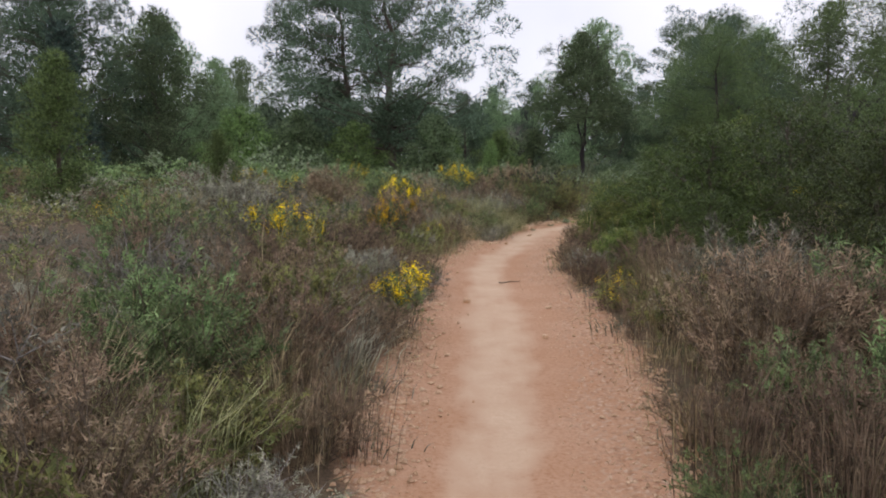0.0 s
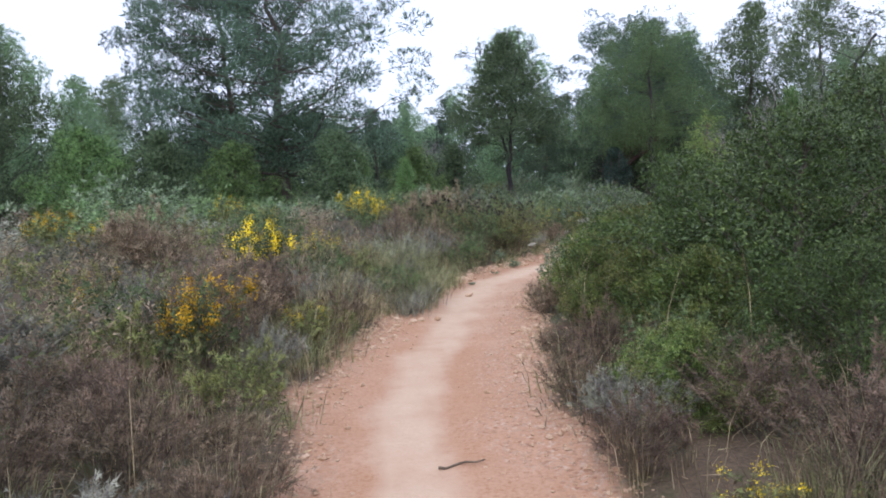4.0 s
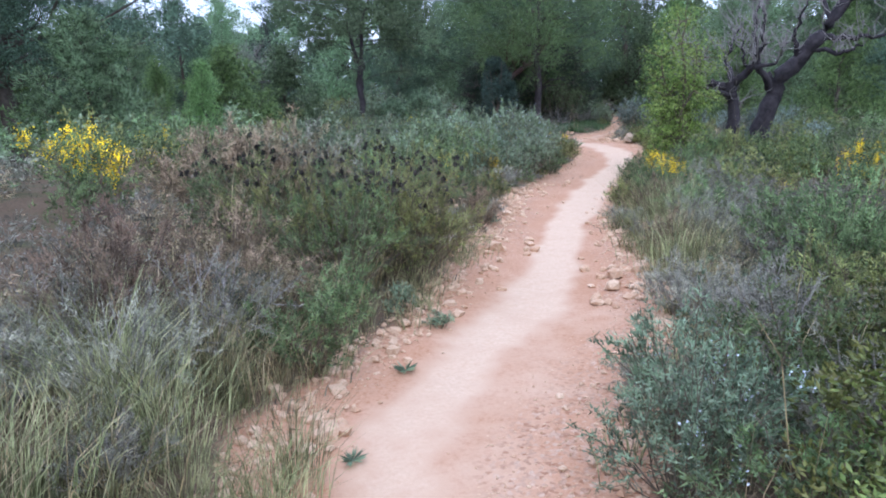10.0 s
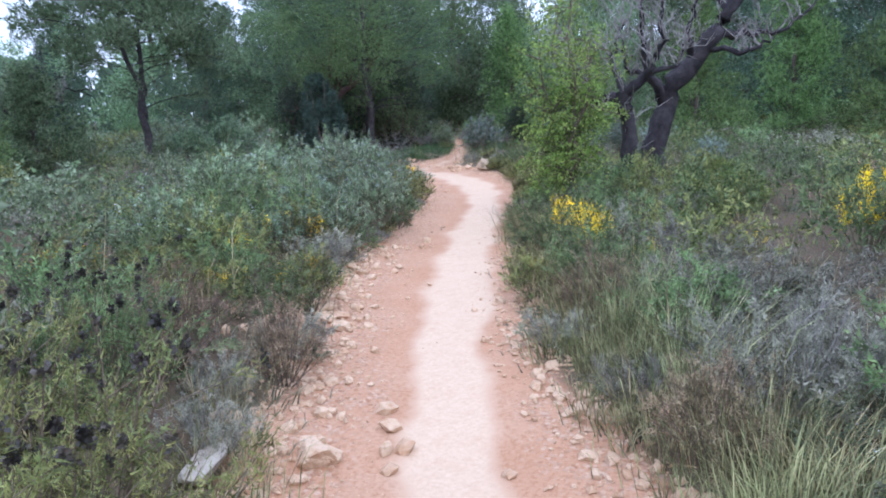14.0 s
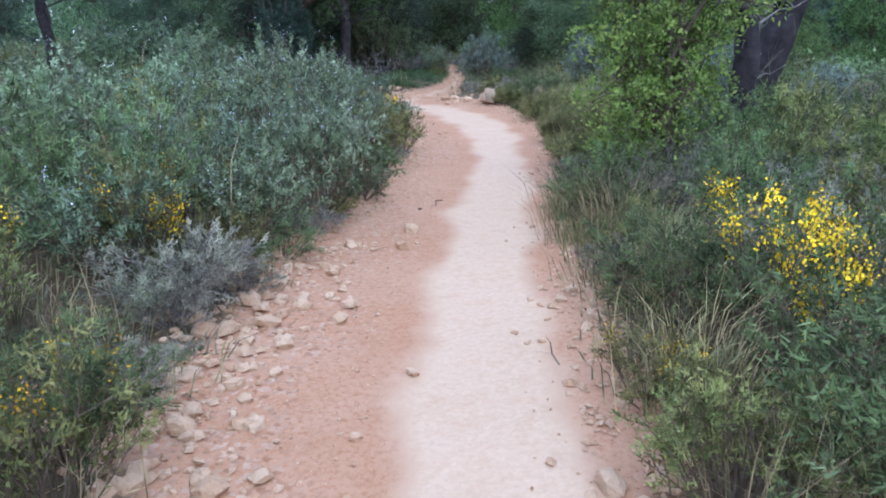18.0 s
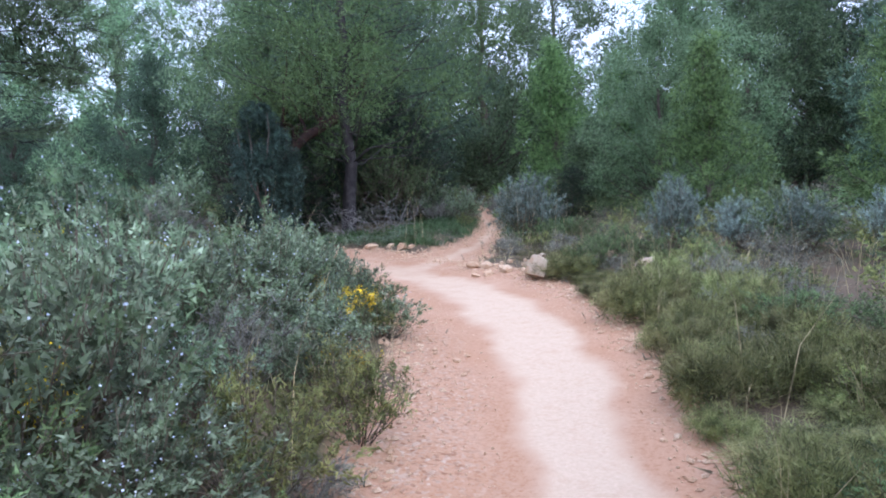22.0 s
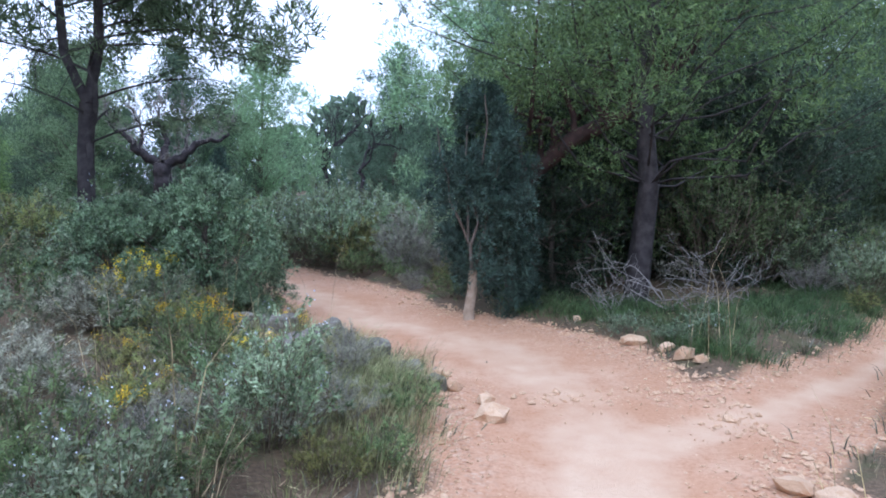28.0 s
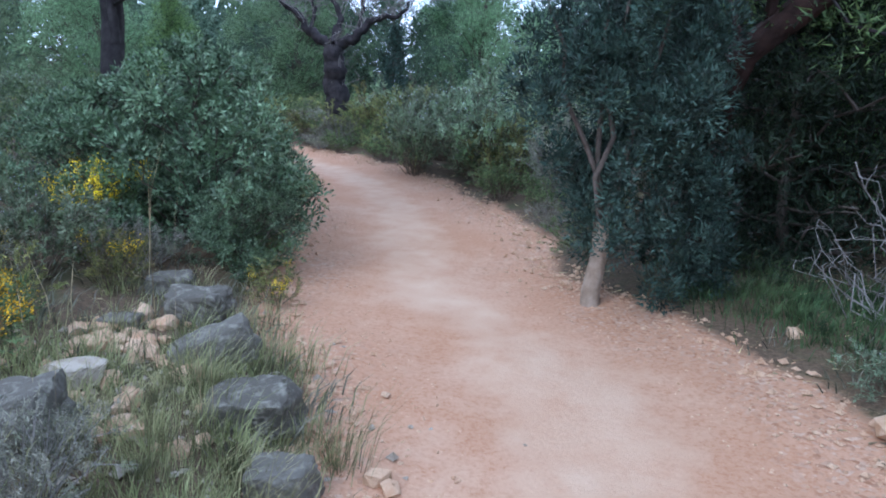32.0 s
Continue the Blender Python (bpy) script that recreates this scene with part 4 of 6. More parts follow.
for x, y, dims, turn, tip, label in ((8.5, 29.85, (0.34, 0.22, 0.16), 0.5, 0.05, "flat grey rock in a broken wall"), (8.9, 29.6, (0.38, 0.26, 0.26), 0.3, 0.1, "grey rock with pale lichen in a broken wall"), (9.33, 29.22, (0.44, 0.22, 0.24), 0.65, 0.3, "slanting dark grey rock in a broken wall"),
                                     (9.7, 28.98, (0.42, 0.3, 0.26), 0.35, 0.12, "blocky grey rock in a broken wall"), (10.0, 28.72, (0.3, 0.2, 0.2), 0.25, 0.05, "dark rounded rock with white lichen"), (10.17, 28.55, (0.2, 0.16, 0.16), 0.6, 0.2, "small dark rock at the foot of a broken wall"),
                                     (9.33, 28.38, (0.42, 0.32, 0.34), 0.35, 0.15, "long dark grey rock with a flat top"), (8.68, 29.36, (0.26, 0.14, 0.1), 0.4, 0.05, "flat orange-grey rock among rubble")):
    ob = tagged(new("grey_rock", slab_mesh(int(x * 100), [q * 0.74 for q in dims], M_SLATE)), label, "stone", "rocks of a broken wall")
    ob.location, ob.rotation_euler = (x, y, gz(x, y) + dims[2] * 0.26), (0.08, -tip, turn)

rng = np.random.default_rng(5)
# larger loose stones scattered along both edges
n_loose = 0
for mx, my, sx, sy, count in ((4.45, 18.25, 0.28, 0.3, 22), (5.75, 19.95, 0.32, 0.3, 16), (1.75, 13.6, 0.16, 0.3, 18), (4.3, 15.1, 0.2, 0.35, 14), (3.75, 16.6, 0.2, 0.25, 10), (12.2, 26.7, 0.25, 0.25, 10), (8.9, 29.1, 0.22, 0.22, 30), (9.3, 28.75, 0.2, 0.2, 20), (8.75, 29.35, 0.15, 0.12, 10), (1.35, 12.2, 0.12, 0.5, 12), (2.35, 11.6, 0.1, 0.6, 12)):
    for _ in range(count):
        x, y = rng.normal(mx, sx), rng.normal(my, sy)
        if trail_gap([x], [y])[0][0] > -0.22:
            stone(x, y, rng.uniform(0.05, 0.13), 400 + n_loose, label="rounded pale stone in a heap beside the trail", group="stone heaps")
            n_loose += 1


def stony_edge(seed, strips):
    """Fist-sized stones past counting along the trail's edges, joined into one."""
    r = np.random.default_rng(seed)
    shapes = []
    for me in STONES:
        v = np.empty(len(me.vertices) * 3, np.float32)
        me.vertices.foreach_get("co", v)
        shapes.append((v.reshape(-1, 3), np.array([list(p.vertices) for p in me.polygons])))
    vs, fs, o = [], [], 0
    for ylo, yhi, count, wide, lo, hi, sides in strips:
        x, y = r.uniform(-2, 14, count * 60), r.uniform(ylo, yhi, count * 60)
        g, _, s = trail_gap(x, y)
        ok = (r.random(len(g)) < np.exp(-((g - 0.03) / wide) ** 2)) & np.isin(s, sides)
        x, y = x[ok][:count], y[ok][:count]
        z = ground_z(x, y)
        size = lo * (hi / lo) ** (r.random(len(x)) ** 1.6)
        for i in range(len(x)):
            v, f = shapes[r.integers(0, len(shapes))]
            m = np.array(Euler((r.normal() * 0.25, r.normal() * 0.25, r.uniform(0, 6.28))).to_matrix())
            vs.append(v @ m.T * size[i] + np.array([x[i], y[i], z[i] + size[i] * 0.12]))
            fs.append(f + o)
            o += len(v)
    return tagged(new("edge_stones", mesh_of("edge_stones", np.vstack(vs), np.vstack(fs), M_STONE)), "orange and white stones strewn along the trail's edges", "stones", kind="stuff")


stony_edge(17, ((-0.5, 9.5, 160, 0.14, 0.02, 0.05, (-1, 1)), (9.5, 14.2, 440, 0.18, 0.025, 0.085, (-1, 1)), (14.2, 17.5, 480, 0.17, 0.025, 0.1, (-1, 1)), (17.2, 20.4, 560, 0.26, 0.025, 0.09, (1,)), (17.2, 20.4, 110, 0.14, 0.025, 0.07, (-1,)), (20.4, 25, 170, 0.1, 0.02, 0.05, (-1, 1)), (25, 33, 120, 0.16, 0.02, 0.05, (-1, 1))))


def pebbles(name, count, label, lo, hi, pick, seed, mat):
    """Gravel: small six-sided lumps joined into one."""
    r = np.random.default_rng(seed)
    base = np.array([(1, 0, 0), (0, 1, 0), (-1, 0, 0), (0, -1, 0), (0, 0, 0.8), (0, 0, -0.8)], float)
    tri = np.array([(0, 1, 4), (1, 2, 4), (2, 3, 4), (3, 0, 4), (1, 0, 5), (2, 1, 5), (3, 2, 5), (0, 3, 5)])
    xy = pick(r, count)
    size = lo * (hi / lo) ** (r.random(count) ** 2.2)
    jit = base[None] * (1 + r.normal(size=(count, 6, 1)) * 0.22) * np.stack([np.ones(count), r.uniform(0.6, 1, count), r.uniform(0.55, 0.95, count)], 1)[:, None]
    a = r.uniform(0, 6.28, count)
    rot = np.stack([jit[..., 0] * np.cos(a)[:, None] - jit[..., 1] * np.sin(a)[:, None], jit[..., 0] * np.sin(a)[:, None] + jit[..., 1] * np.cos(a)[:, None], jit[..., 2]], -1)
    z = ground_z(xy[:, 0], xy[:, 1])
    v = rot * size[:, None, None] + np.stack([xy[:, 0], xy[:, 1], z + size * 0.25], 1)[:, None]
    f = (tri[None] + 6 * np.arange(count)[:, None, None]).reshape(-1, 3)
    return tagged(new(name, mesh_of(name, v.reshape(-1, 3), f, mat)), label, "gravel", kind="stuff")


def along(r, count, inner):
    out = []
    for c, part_of, last in ((TRAILS[0], 0.72, 111), (TRAILS[1], 0.2, 40), (TRAILS[2], 0.08, 24)):
        m = int(count * part_of)
        i = r.uniform(18 if c is TRAILS[0] else 0, min(last, len(c) - 1.01), m)
        k = i.astype(int)
        p = c[k] + (c[k + 1] - c[k]) * (i - k)[:, None]
        t = unit((c[k + 1] - c[k])[:, :2])
        s = r.choice((-1, 1), m)
        lane = np.interp(p[:, 1], (6, 14, 16.5, 18, 23, 27), (0.22, 0.3, -0.12, -0.42, -0.25, 0.0))
        share = r.uniform(-1, 1, m)
        share = np.where((np.abs(share - lane) < 0.52) & (r.random(m) < 0.985), np.where(r.random(m) < 0.5, lane + r.uniform(0.48, 1.1, m), lane - r.uniform(0.48, 1.1, m)), share)
        off = p[:, 2] * np.clip(share, -1.05, 1.05) if inner else s * (p[:, 2] + 0.2 - np.abs(r.normal(0, 1, m)) ** 0.8 * 0.2)
        out.append(np.stack([p[:, 0] - t[:, 1] * off, p[:, 1] + t[:, 0] * off], 1))
    out = np.vstack(out)
    return out[np.arange(count) % len(out)]


pebbles("edge_gravel", 20000, "pale and orange gravel along the trail's edges", 0.006, 0.03, lambda r, c: along(r, c, False), 6, M_STONE)
pebbles("trail_gravel", 15000, "scattered small gravel on the trail's shoulders", 0.003, 0.013, lambda r, c: along(r, c, True), 7, M_STONE)
pebbles("rubble", 420, "pale rubble between the rocks", 0.01, 0.032, lambda r, c: np.stack([r.normal(9.2, 0.42, c), r.normal(28.75, 0.4, c)], 1), 8, M_PALEROCK)

# a dry stick on the trail
for x, y, a, s in ((0.75, 7.72, 0.1, 0.24), (7.3, 20.9, 0.3, 0.26), (4.3, 13.6, 1.0, 0.2)):
    r = np.random.default_rng(int(x * 10))
    me = mesh_of("stick", *tubes([(bent(r, np.array([-s / 2, 0, 0]), np.array([s / 2, 0, 0.01]), 6, 0.04), np.linspace(0.008, 0.004, 6))], 5), M_TWIG)
    ob = tagged(new("stick", me), "thin dry brown stick lying on the trail", "stick")
    ob.location, ob.rotation_euler = (x, y, gz(x, y) + 0.006), (0, 0, a)

# ---- trees, from the named places of the plan ----
for x, y, s, which in ((-1.9, 26.7, 1.15, 0), (-4.6, 33.5, 1.15, 1), (-14, 25.5, 1.0, 2), (14.4, 36.5, 0.85, 2),
                       (15.5, 44, 1.15, 0), (33, 30, 1.1, 1), (25.5, 21, 1.05, 2)):
    PINE_OPEN.put(x, y, s, which=which)
PINE_NEAR.put(12.35, 31.95, 0.9)
PINE_NEAR.put(8.5, 12.6, 0.75, label="dark pine whose limbs reach over the lentisk bushes")
PINE_SLIM.put(6.34, 31.6, 1.0, turn=0.0)
for x, y, s in ((-11, 27, 0.85), (-16.5, 30, 1.15), (-14.5, 36, 1.05), (11.3, 54, 1.45), (1.5, 46.5, 0.7), (3.4, 48.5, 0.78), (-0.8, 44.5, 0.65), (7.5, 58, 0.95), (14.8, 51, 0.85), (13.2, 39.5, 0.85), (17.5, 41, 1.02), (24, 36.5, 0.5), (26, 33, 0.9), (30.5, 34, 1.25),
                (23.5, 43, 1.35), (28.5, 29.5, 1.15), (24.5, 26.5, 0.9), (22.5, 18, 1.0), (19, 15.5, 0.8), (-2, 47, 0.7), (-6.5, 43, 0.75), (-13, 40, 0.85),
                (-7.5, 55, 0.8), (-1, 60, 0.72), (-14, 48, 1.0), (20, 50, 1.4), (18.5, 30, 0.5), (21, 31.5, 0.75), (-17, 20, 0.9), (30, 46, 1.5), (36, 38, 1.5), (10.8, 42.5, 0.6), (20.5, 45, 1.2), (27, 24, 1.0)):
    PINE_DENSE.put(x, y, s)
for x, y, s in ((22.3, 37.5, 1.3), (21.3, 33.8, 1.05), (20.2, 24.0, 1.1), (19, 20.5, 1.25), (-5.6, 10.2, 0.6), (-6.4, 9.0, 0.55), (1.6, 23, 0.4), (16.8, 27.5, 0.8), (-4.0, 12.5, 0.35), (17.5, 24.8, 0.9), (-3.0, 33.0, 0.9), (0.5, 38.5, 0.7)):
    PINE_YOUNG.put(x, y, s)
CYPRESS.put(-11.3, 21.8, 1.7)
CYPRESS.put(5.16, 38.75, 0.68)
for x, y, s in ((-0.3, 25, 1.05), (-3, 24.3, 0.95), (-5, 25, 1.1), (2.2, 28, 0.95), (4, 31, 1.0), (-7.2, 24.5, 1.15), (19.5, 33, 0.9)):
    BUSHY.put(x, y, s)
# darkened bushes that fill the deep shade behind the juniper and big pine
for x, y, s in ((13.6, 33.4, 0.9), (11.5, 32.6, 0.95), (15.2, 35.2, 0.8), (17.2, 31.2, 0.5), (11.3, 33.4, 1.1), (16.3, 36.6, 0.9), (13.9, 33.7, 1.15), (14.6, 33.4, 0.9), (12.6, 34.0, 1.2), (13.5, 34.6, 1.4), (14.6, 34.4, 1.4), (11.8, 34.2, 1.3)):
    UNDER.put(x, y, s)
LEAFY = Kind("leafy_bush", "light-green leafy bush under the big pine", "bush", "leafy bushes under the pine",
             [shrub_parts(141 + i, M_GREEN, 1.9, 0.75, 46, 70, (0.05, 0.016), 0.6, True, tip_bias=0.45, stem_r=0.012) for i in range(2)])
for x, y, s, t in ((13.55, 32.9, 1.0, 1.0), (14.15, 32.9, 0.9, 0.9), (14.5, 33.6, 1.0, 1.2), (13.2, 33.5, 1.0, 1.3), (15.0, 34.2, 1.0, 1.0), (11.9, 33.4, 0.9, 1.3)):
    LEAFY.put(x, y, s, t)

# the dark juniper tree at the fork: pale forked trunk, dense upright sprays
jun = tagged(new("juniper_tree"), "dark dense juniper tree with a pale bare trunk at the fork", "tree")
rng = np.random.default_rng(401)
lines = [(bent(rng, np.array([0, 0, -0.1]), np.array([0.02, 0, 0.5]), 4, 0.02), (0.065, 0.055, 0.05, 0.045))]
part("trunk", mesh_of("trunk", *tubes(lines, 8), M_PALEBARK, True), jun, "pale peeling trunk")
for az, reach, up in ((0.3, 0.35, 2.0), (2.0, 0.25, 2.3), (3.6, 0.4, 1.9), (5.0, 0.3, 2.2)):
    limb = bent(rng, np.array([0.02, 0, 0.45]), np.array([math.cos(az) * reach, math.sin(az) * reach, up]), 7, 0.018)
    part("limb", mesh_of("limb", *tubes([(limb, np.linspace(0.02, 0.006, 7))], 6), M_BARK, True), jun)
n = 165
u, az = rng.uniform(0, 1, n), rng.uniform(0, 6.283, n)
rad = 0.58 * np.sqrt(np.clip(1 - (2 * np.abs(u - 0.36) / 1.3) ** 2, 0.05, 1)) * rng.uniform(0.25, 1.05, n) ** 0.5 * (0.82 + 0.2 * np.sin(3 * az + 6 * u) + 0.12 * np.sin(7 * az - 11 * u))
sprays = np.stack([np.cos(az) * rad + 0.06 + 0.12 * (1 - u), np.sin(az) * rad * 1.25 + 0.18, 0.3 + u * 1.98 - 0.24 * (np.cos(az) > -0.1) * (1 - u), rng.uniform(0.06, 0.13, n)], 1)
part("crown", mesh_of("crown", *lobe_leaves(rng, sprays, 46000, 0.038, 0.011, False, 0.45, 1.2, 1.5, 1, 0.3), M_JUNIPER), jun)
jun.location = (10.46, 31.1, gz(10.46, 31.1))

# the dark evergreen oak beside it, with an arched limb
arch = tagged(new("evergreen_oak"), "dark evergreen oak with a thick arching reddish limb", "tree")
rng = np.random.default_rng(405)
part("trunk", mesh_of("trunk", *tubes([(np.array([(11.0, 32.15, -0.08), (10.98, 32.1, 0.7), (11.1, 32.0, 1.45), (11.6, 31.95, 1.9), (12.2, 32.05, 2.2), (12.9, 32.2, 2.9), (13.3, 32.3, 3.7)]), (0.11, 0.1, 0.1, 0.09, 0.08, 0.05, 0.02))], 9), M_REDBARK, True), arch, "reddish-brown arching trunk")
clumps = []
for x, y, z, r in ((11.1, 32.0, 1.4, 0.05), (11.35, 31.97, 1.7, 0.045), (11.6, 31.95, 1.9, 0.045), (11.9, 32.0, 2.05, 0.04), (12.2, 32.05, 2.2, 0.035), (12.6, 32.15, 2.6, 0.03)):
    for _ in range(2):
        end = np.array([x, y, z]) + np.array([rng.normal() * 0.55, rng.normal() * 0.5, rng.uniform(0.9, 2.2)])
        limb = bent(rng, np.array([x, y, z]), end, 7, 0.06)
        part("limb", mesh_of("limb", *tubes([(limb, np.linspace(r, 0.008, 7))], 6), M_REDBARK, True), arch)
        for q in limb[2:]:
            for _ in range(2):
                clumps.append((*(q + rng.normal(size=3) * np.array([0.28, 0.28, 0.18])), rng.uniform(0.16, 0.34)))
part("crown", mesh_of("crown", *lobe_leaves(rng, clumps, 17000, 0.042, 0.02, True, 0.2, 1.2, 0.7, 1, 0.6), M_FOREST), arch)

# the holm oak sapling beside the trail
oak = tagged(new("oak_sapling"), "young yellow-green holm oak with leathery leaves", "tree")
rng = np.random.default_rng(411)
lines, tips = [], []
for _ in range(9):
    az, out, up = rng.uniform(0, 6.28), rng.uniform(0.05, 0.5), rng.uniform(1.1, 2.35)
    e = np.array([math.cos(az) * out, math.sin(az) * out, up])
    limb = bent(rng, np.array([0, 0, -0.05]) + rng.normal(size=3) * 0.05, e, 7, 0.04)
    lines.append((limb, np.linspace(0.026, 0.008, 7)))
    for j in range(1, 7):
        for _ in range(5):
            q = limb[j] + dirs(rng, 1, 0.25)[0] * rng.uniform(0.12, 0.4)
            q[2] = max(q[2], 0.15)
            lines.append((bent(rng, limb[j], q, 3, 0.06), (0.008, 0.006, 0.003)))
            tips.append((limb[j], q))
part("trunk", mesh_of("trunk", *tubes(lines, 4), M_TWIG, True), oak)
a, b = np.array([t[0] for t in tips]), np.array([t[1] for t in tips])
clumps = np.column_stack([b + (b - a) * 0.1, rng.uniform(0.07, 0.15, len(b))])
part("crown", mesh_of("crown", *lobe_leaves(rng, clumps, 15000, 0.037, 0.02, True, 0.1, 1.1, 0.85, 1, 0.65), M_OAK), oak)
oak.location = (8.35, 19.95, gz(8.35, 19.95))

# bare and burnt trees
for x, y, h, seed, r, lean, mat, label in ((6.0, 55, 6.5, 424, 0.12, (0.0, 0.1), M_CHAR, "tall leafless tree at the edge of the wood"),
                                           (4.0, 57, 6.0, 425, 0.12, (0.1, 0.0), M_CHAR, "tall leafless tree at the edge of the wood")):
    t = tagged(new("dead_tree"), label, "tree", "dead trees")
    for key, me in zip(("trunk", "limbwork"), bare_tree(seed, h, 0.5, mat, 5, r, lean)):
        part(key, me, t)
    t.location = (x, y, gz(x, y))
def burnt_tree(seed, limbs, label, x, y, twigs, turn=-0.764):
    """A burnt tree from its limbs (points as out, up and radius), with charred wood and bleached twigs."""
    rng = np.random.default_rng(seed)
    across, deep = np.array([math.cos(turn), math.sin(turn), 0.0]), np.array([-math.sin(turn), math.cos(turn), 0.0])
    root = tagged(new("dead_tree"), label, "tree", "dead trees")
    twig_lines = []
    for k, limb in enumerate(limbs):
        p = np.array([across * q[0] + np.array([0, 0, q[1]]) + deep * q[2] for q in limb])
        u = np.linspace(0, len(p) - 1, 4 * len(p))
        i = np.minimum(u.astype(int), len(p) - 2)
        fine = p[i] + (p[i + 1] - p[i]) * (u - i)[:, None] + rng.normal(size=(len(u), 3)) * 0.022
        fine[0] = p[0]
        rad = np.interp(u, np.arange(len(p)), [q[3] for q in limb]) * (1 + 0.06 * rng.normal(size=len(u)))
        part("trunk" if k == 0 else "limb", mesh_of("limb", *tubes([(fine, rad)], 8), M_CHAR, True), root)
        for j in range(len(fine) // 3, len(fine)):
            for _ in range(twigs):
                e = fine[j] + unit(rng.normal(size=3) * np.array([0.6, 0.6, 0.3]) + np.array([0, 0, 0.9])) * rng.uniform(0.2, 0.75)
                line = bent(rng, fine[j], e, 5, 0.06)
                twig_lines.append((line, (0.011, 0.009, 0.007, 0.005, 0.002)))
                for m in (2, 3):
                    twig_lines.append((np.array([line[m], line[m] + unit(rng.normal(size=3) + np.array([0, 0, 0.5])) * rng.uniform(0.1, 0.28)]), (0.004, 0.0015)))
    tagged(part("twig_spray", mesh_of("twig_spray", *tubes(twig_lines, 3), M_DEADTWIG, True), root, "fine bleached twigs"), kind="stuff")
    root.location = (x, y, gz(x, y))
    return root


burnt_tree(421, (((0.08, -0.1, 0, 0.12), (0.1, 0.9, 0, 0.1), (0.03, 1.35, 0, 0.1)), ((0.03, 1.3, 0, 0.075), (-0.4, 1.42, 0.1, 0.06), (-0.6, 1.7, 0.2, 0.045), (-0.72, 2.1, 0.2, 0.02)), ((0.03, 1.35, 0, 0.075), (0.3, 1.62, -0.2, 0.05), (0.45, 2.0, -0.3, 0.035), (0.4, 2.5, -0.3, 0.015)),
                 ((0.03, 1.35, 0, 0.06), (-0.1, 1.8, 0.4, 0.04), (0.05, 2.3, 0.6, 0.015)), ((0.1, 1.2, 0, 0.05), (-0.25, 1.25, -0.2, 0.035), (-0.55, 1.4, -0.3, 0.02), (-0.7, 1.75, -0.3, 0.008)), ((0.3, 1.62, -0.2, 0.035), (0.65, 1.7, 0, 0.025), (0.8, 2.0, 0.1, 0.01))), "low burnt tree with spreading limbs and bleached twigs", 9.75, 20.25, 3)
burnt_tree(422, (((0, -0.1, 0, 0.18), (0.04, 0.64, 0, 0.16), (0.33, 1.52, 0, 0.14), (0.84, 2.11, 0, 0.12), (1.2, 2.7, 0, 0.09), (1.5, 3.5, 0.1, 0.055), (1.9, 4.3, 0.2, 0.025)), ((0.2, 1.2, 0, 0.08), (-0.05, 1.7, -0.3, 0.055), (-0.2, 2.3, -0.4, 0.035), (-0.1, 2.9, -0.4, 0.012)), ((0.84, 2.1, 0, 0.065), (1.3, 2.15, 0.3, 0.045), (1.8, 2.1, 0.5, 0.03), (2.3, 2.5, 0.6, 0.012)),
                 ((1.2, 2.7, 0, 0.055), (1.8, 3.0, -0.2, 0.04), (2.3, 3.6, -0.4, 0.015)), ((1.0, 2.4, 0, 0.045), (0.75, 3.0, 0.4, 0.035), (0.8, 3.7, 0.6, 0.012)), ((0.25, 1.4, 0, 0.06), (0.0, 1.55, 0.2, 0.045), (-0.3, 1.75, 0.3, 0.03), (-0.4, 2.2, 0.3, 0.01)), ((0.5, 1.75, 0, 0.055), (0.45, 2.2, -0.3, 0.035), (0.6, 2.7, -0.4, 0.012)), ((0.7, 1.95, 0, 0.05), (1.1, 1.85, -0.3, 0.035), (1.45, 1.95, -0.4, 0.015))), "leaning burnt tree with a thick charred trunk", 10.9, 20.75, 2)
burnt_tree(423, (((0, -0.1, 0, 0.26), (0.04, 0.6, 0, 0.21), (-0.04, 1.2, 0, 0.2), (-0.02, 1.65, 0, 0.19)), ((-0.05, 1.6, 0, 0.11), (-0.4, 1.78, 0.1, 0.09), (-0.62, 2.1, 0.2, 0.06), (-0.95, 2.3, 0.2, 0.03), (-1.05, 2.7, 0.1, 0.012)), ((0, 1.6, 0, 0.12), (0.38, 1.75, -0.1, 0.09), (0.62, 2.1, -0.2, 0.06), (1.1, 2.15, -0.2, 0.035), (1.4, 2.5, -0.2, 0.012)),
                 ((-0.05, 1.65, 0, 0.1), (0.12, 2.1, 0.2, 0.06), (-0.1, 2.5, 0.3, 0.03), (0.05, 2.9, 0.3, 0.012)), ((0.38, 1.75, -0.1, 0.05), (0.5, 2.3, 0.1, 0.03), (0.4, 2.8, 0.1, 0.012)), ((-0.4, 1.78, 0.1, 0.05), (-0.35, 2.3, 0.3, 0.03), (-0.6, 2.75, 0.3, 0.012))), "gnarled dark dead tree standing in the scrub", 4.3, 38.4, 3, 0.55)
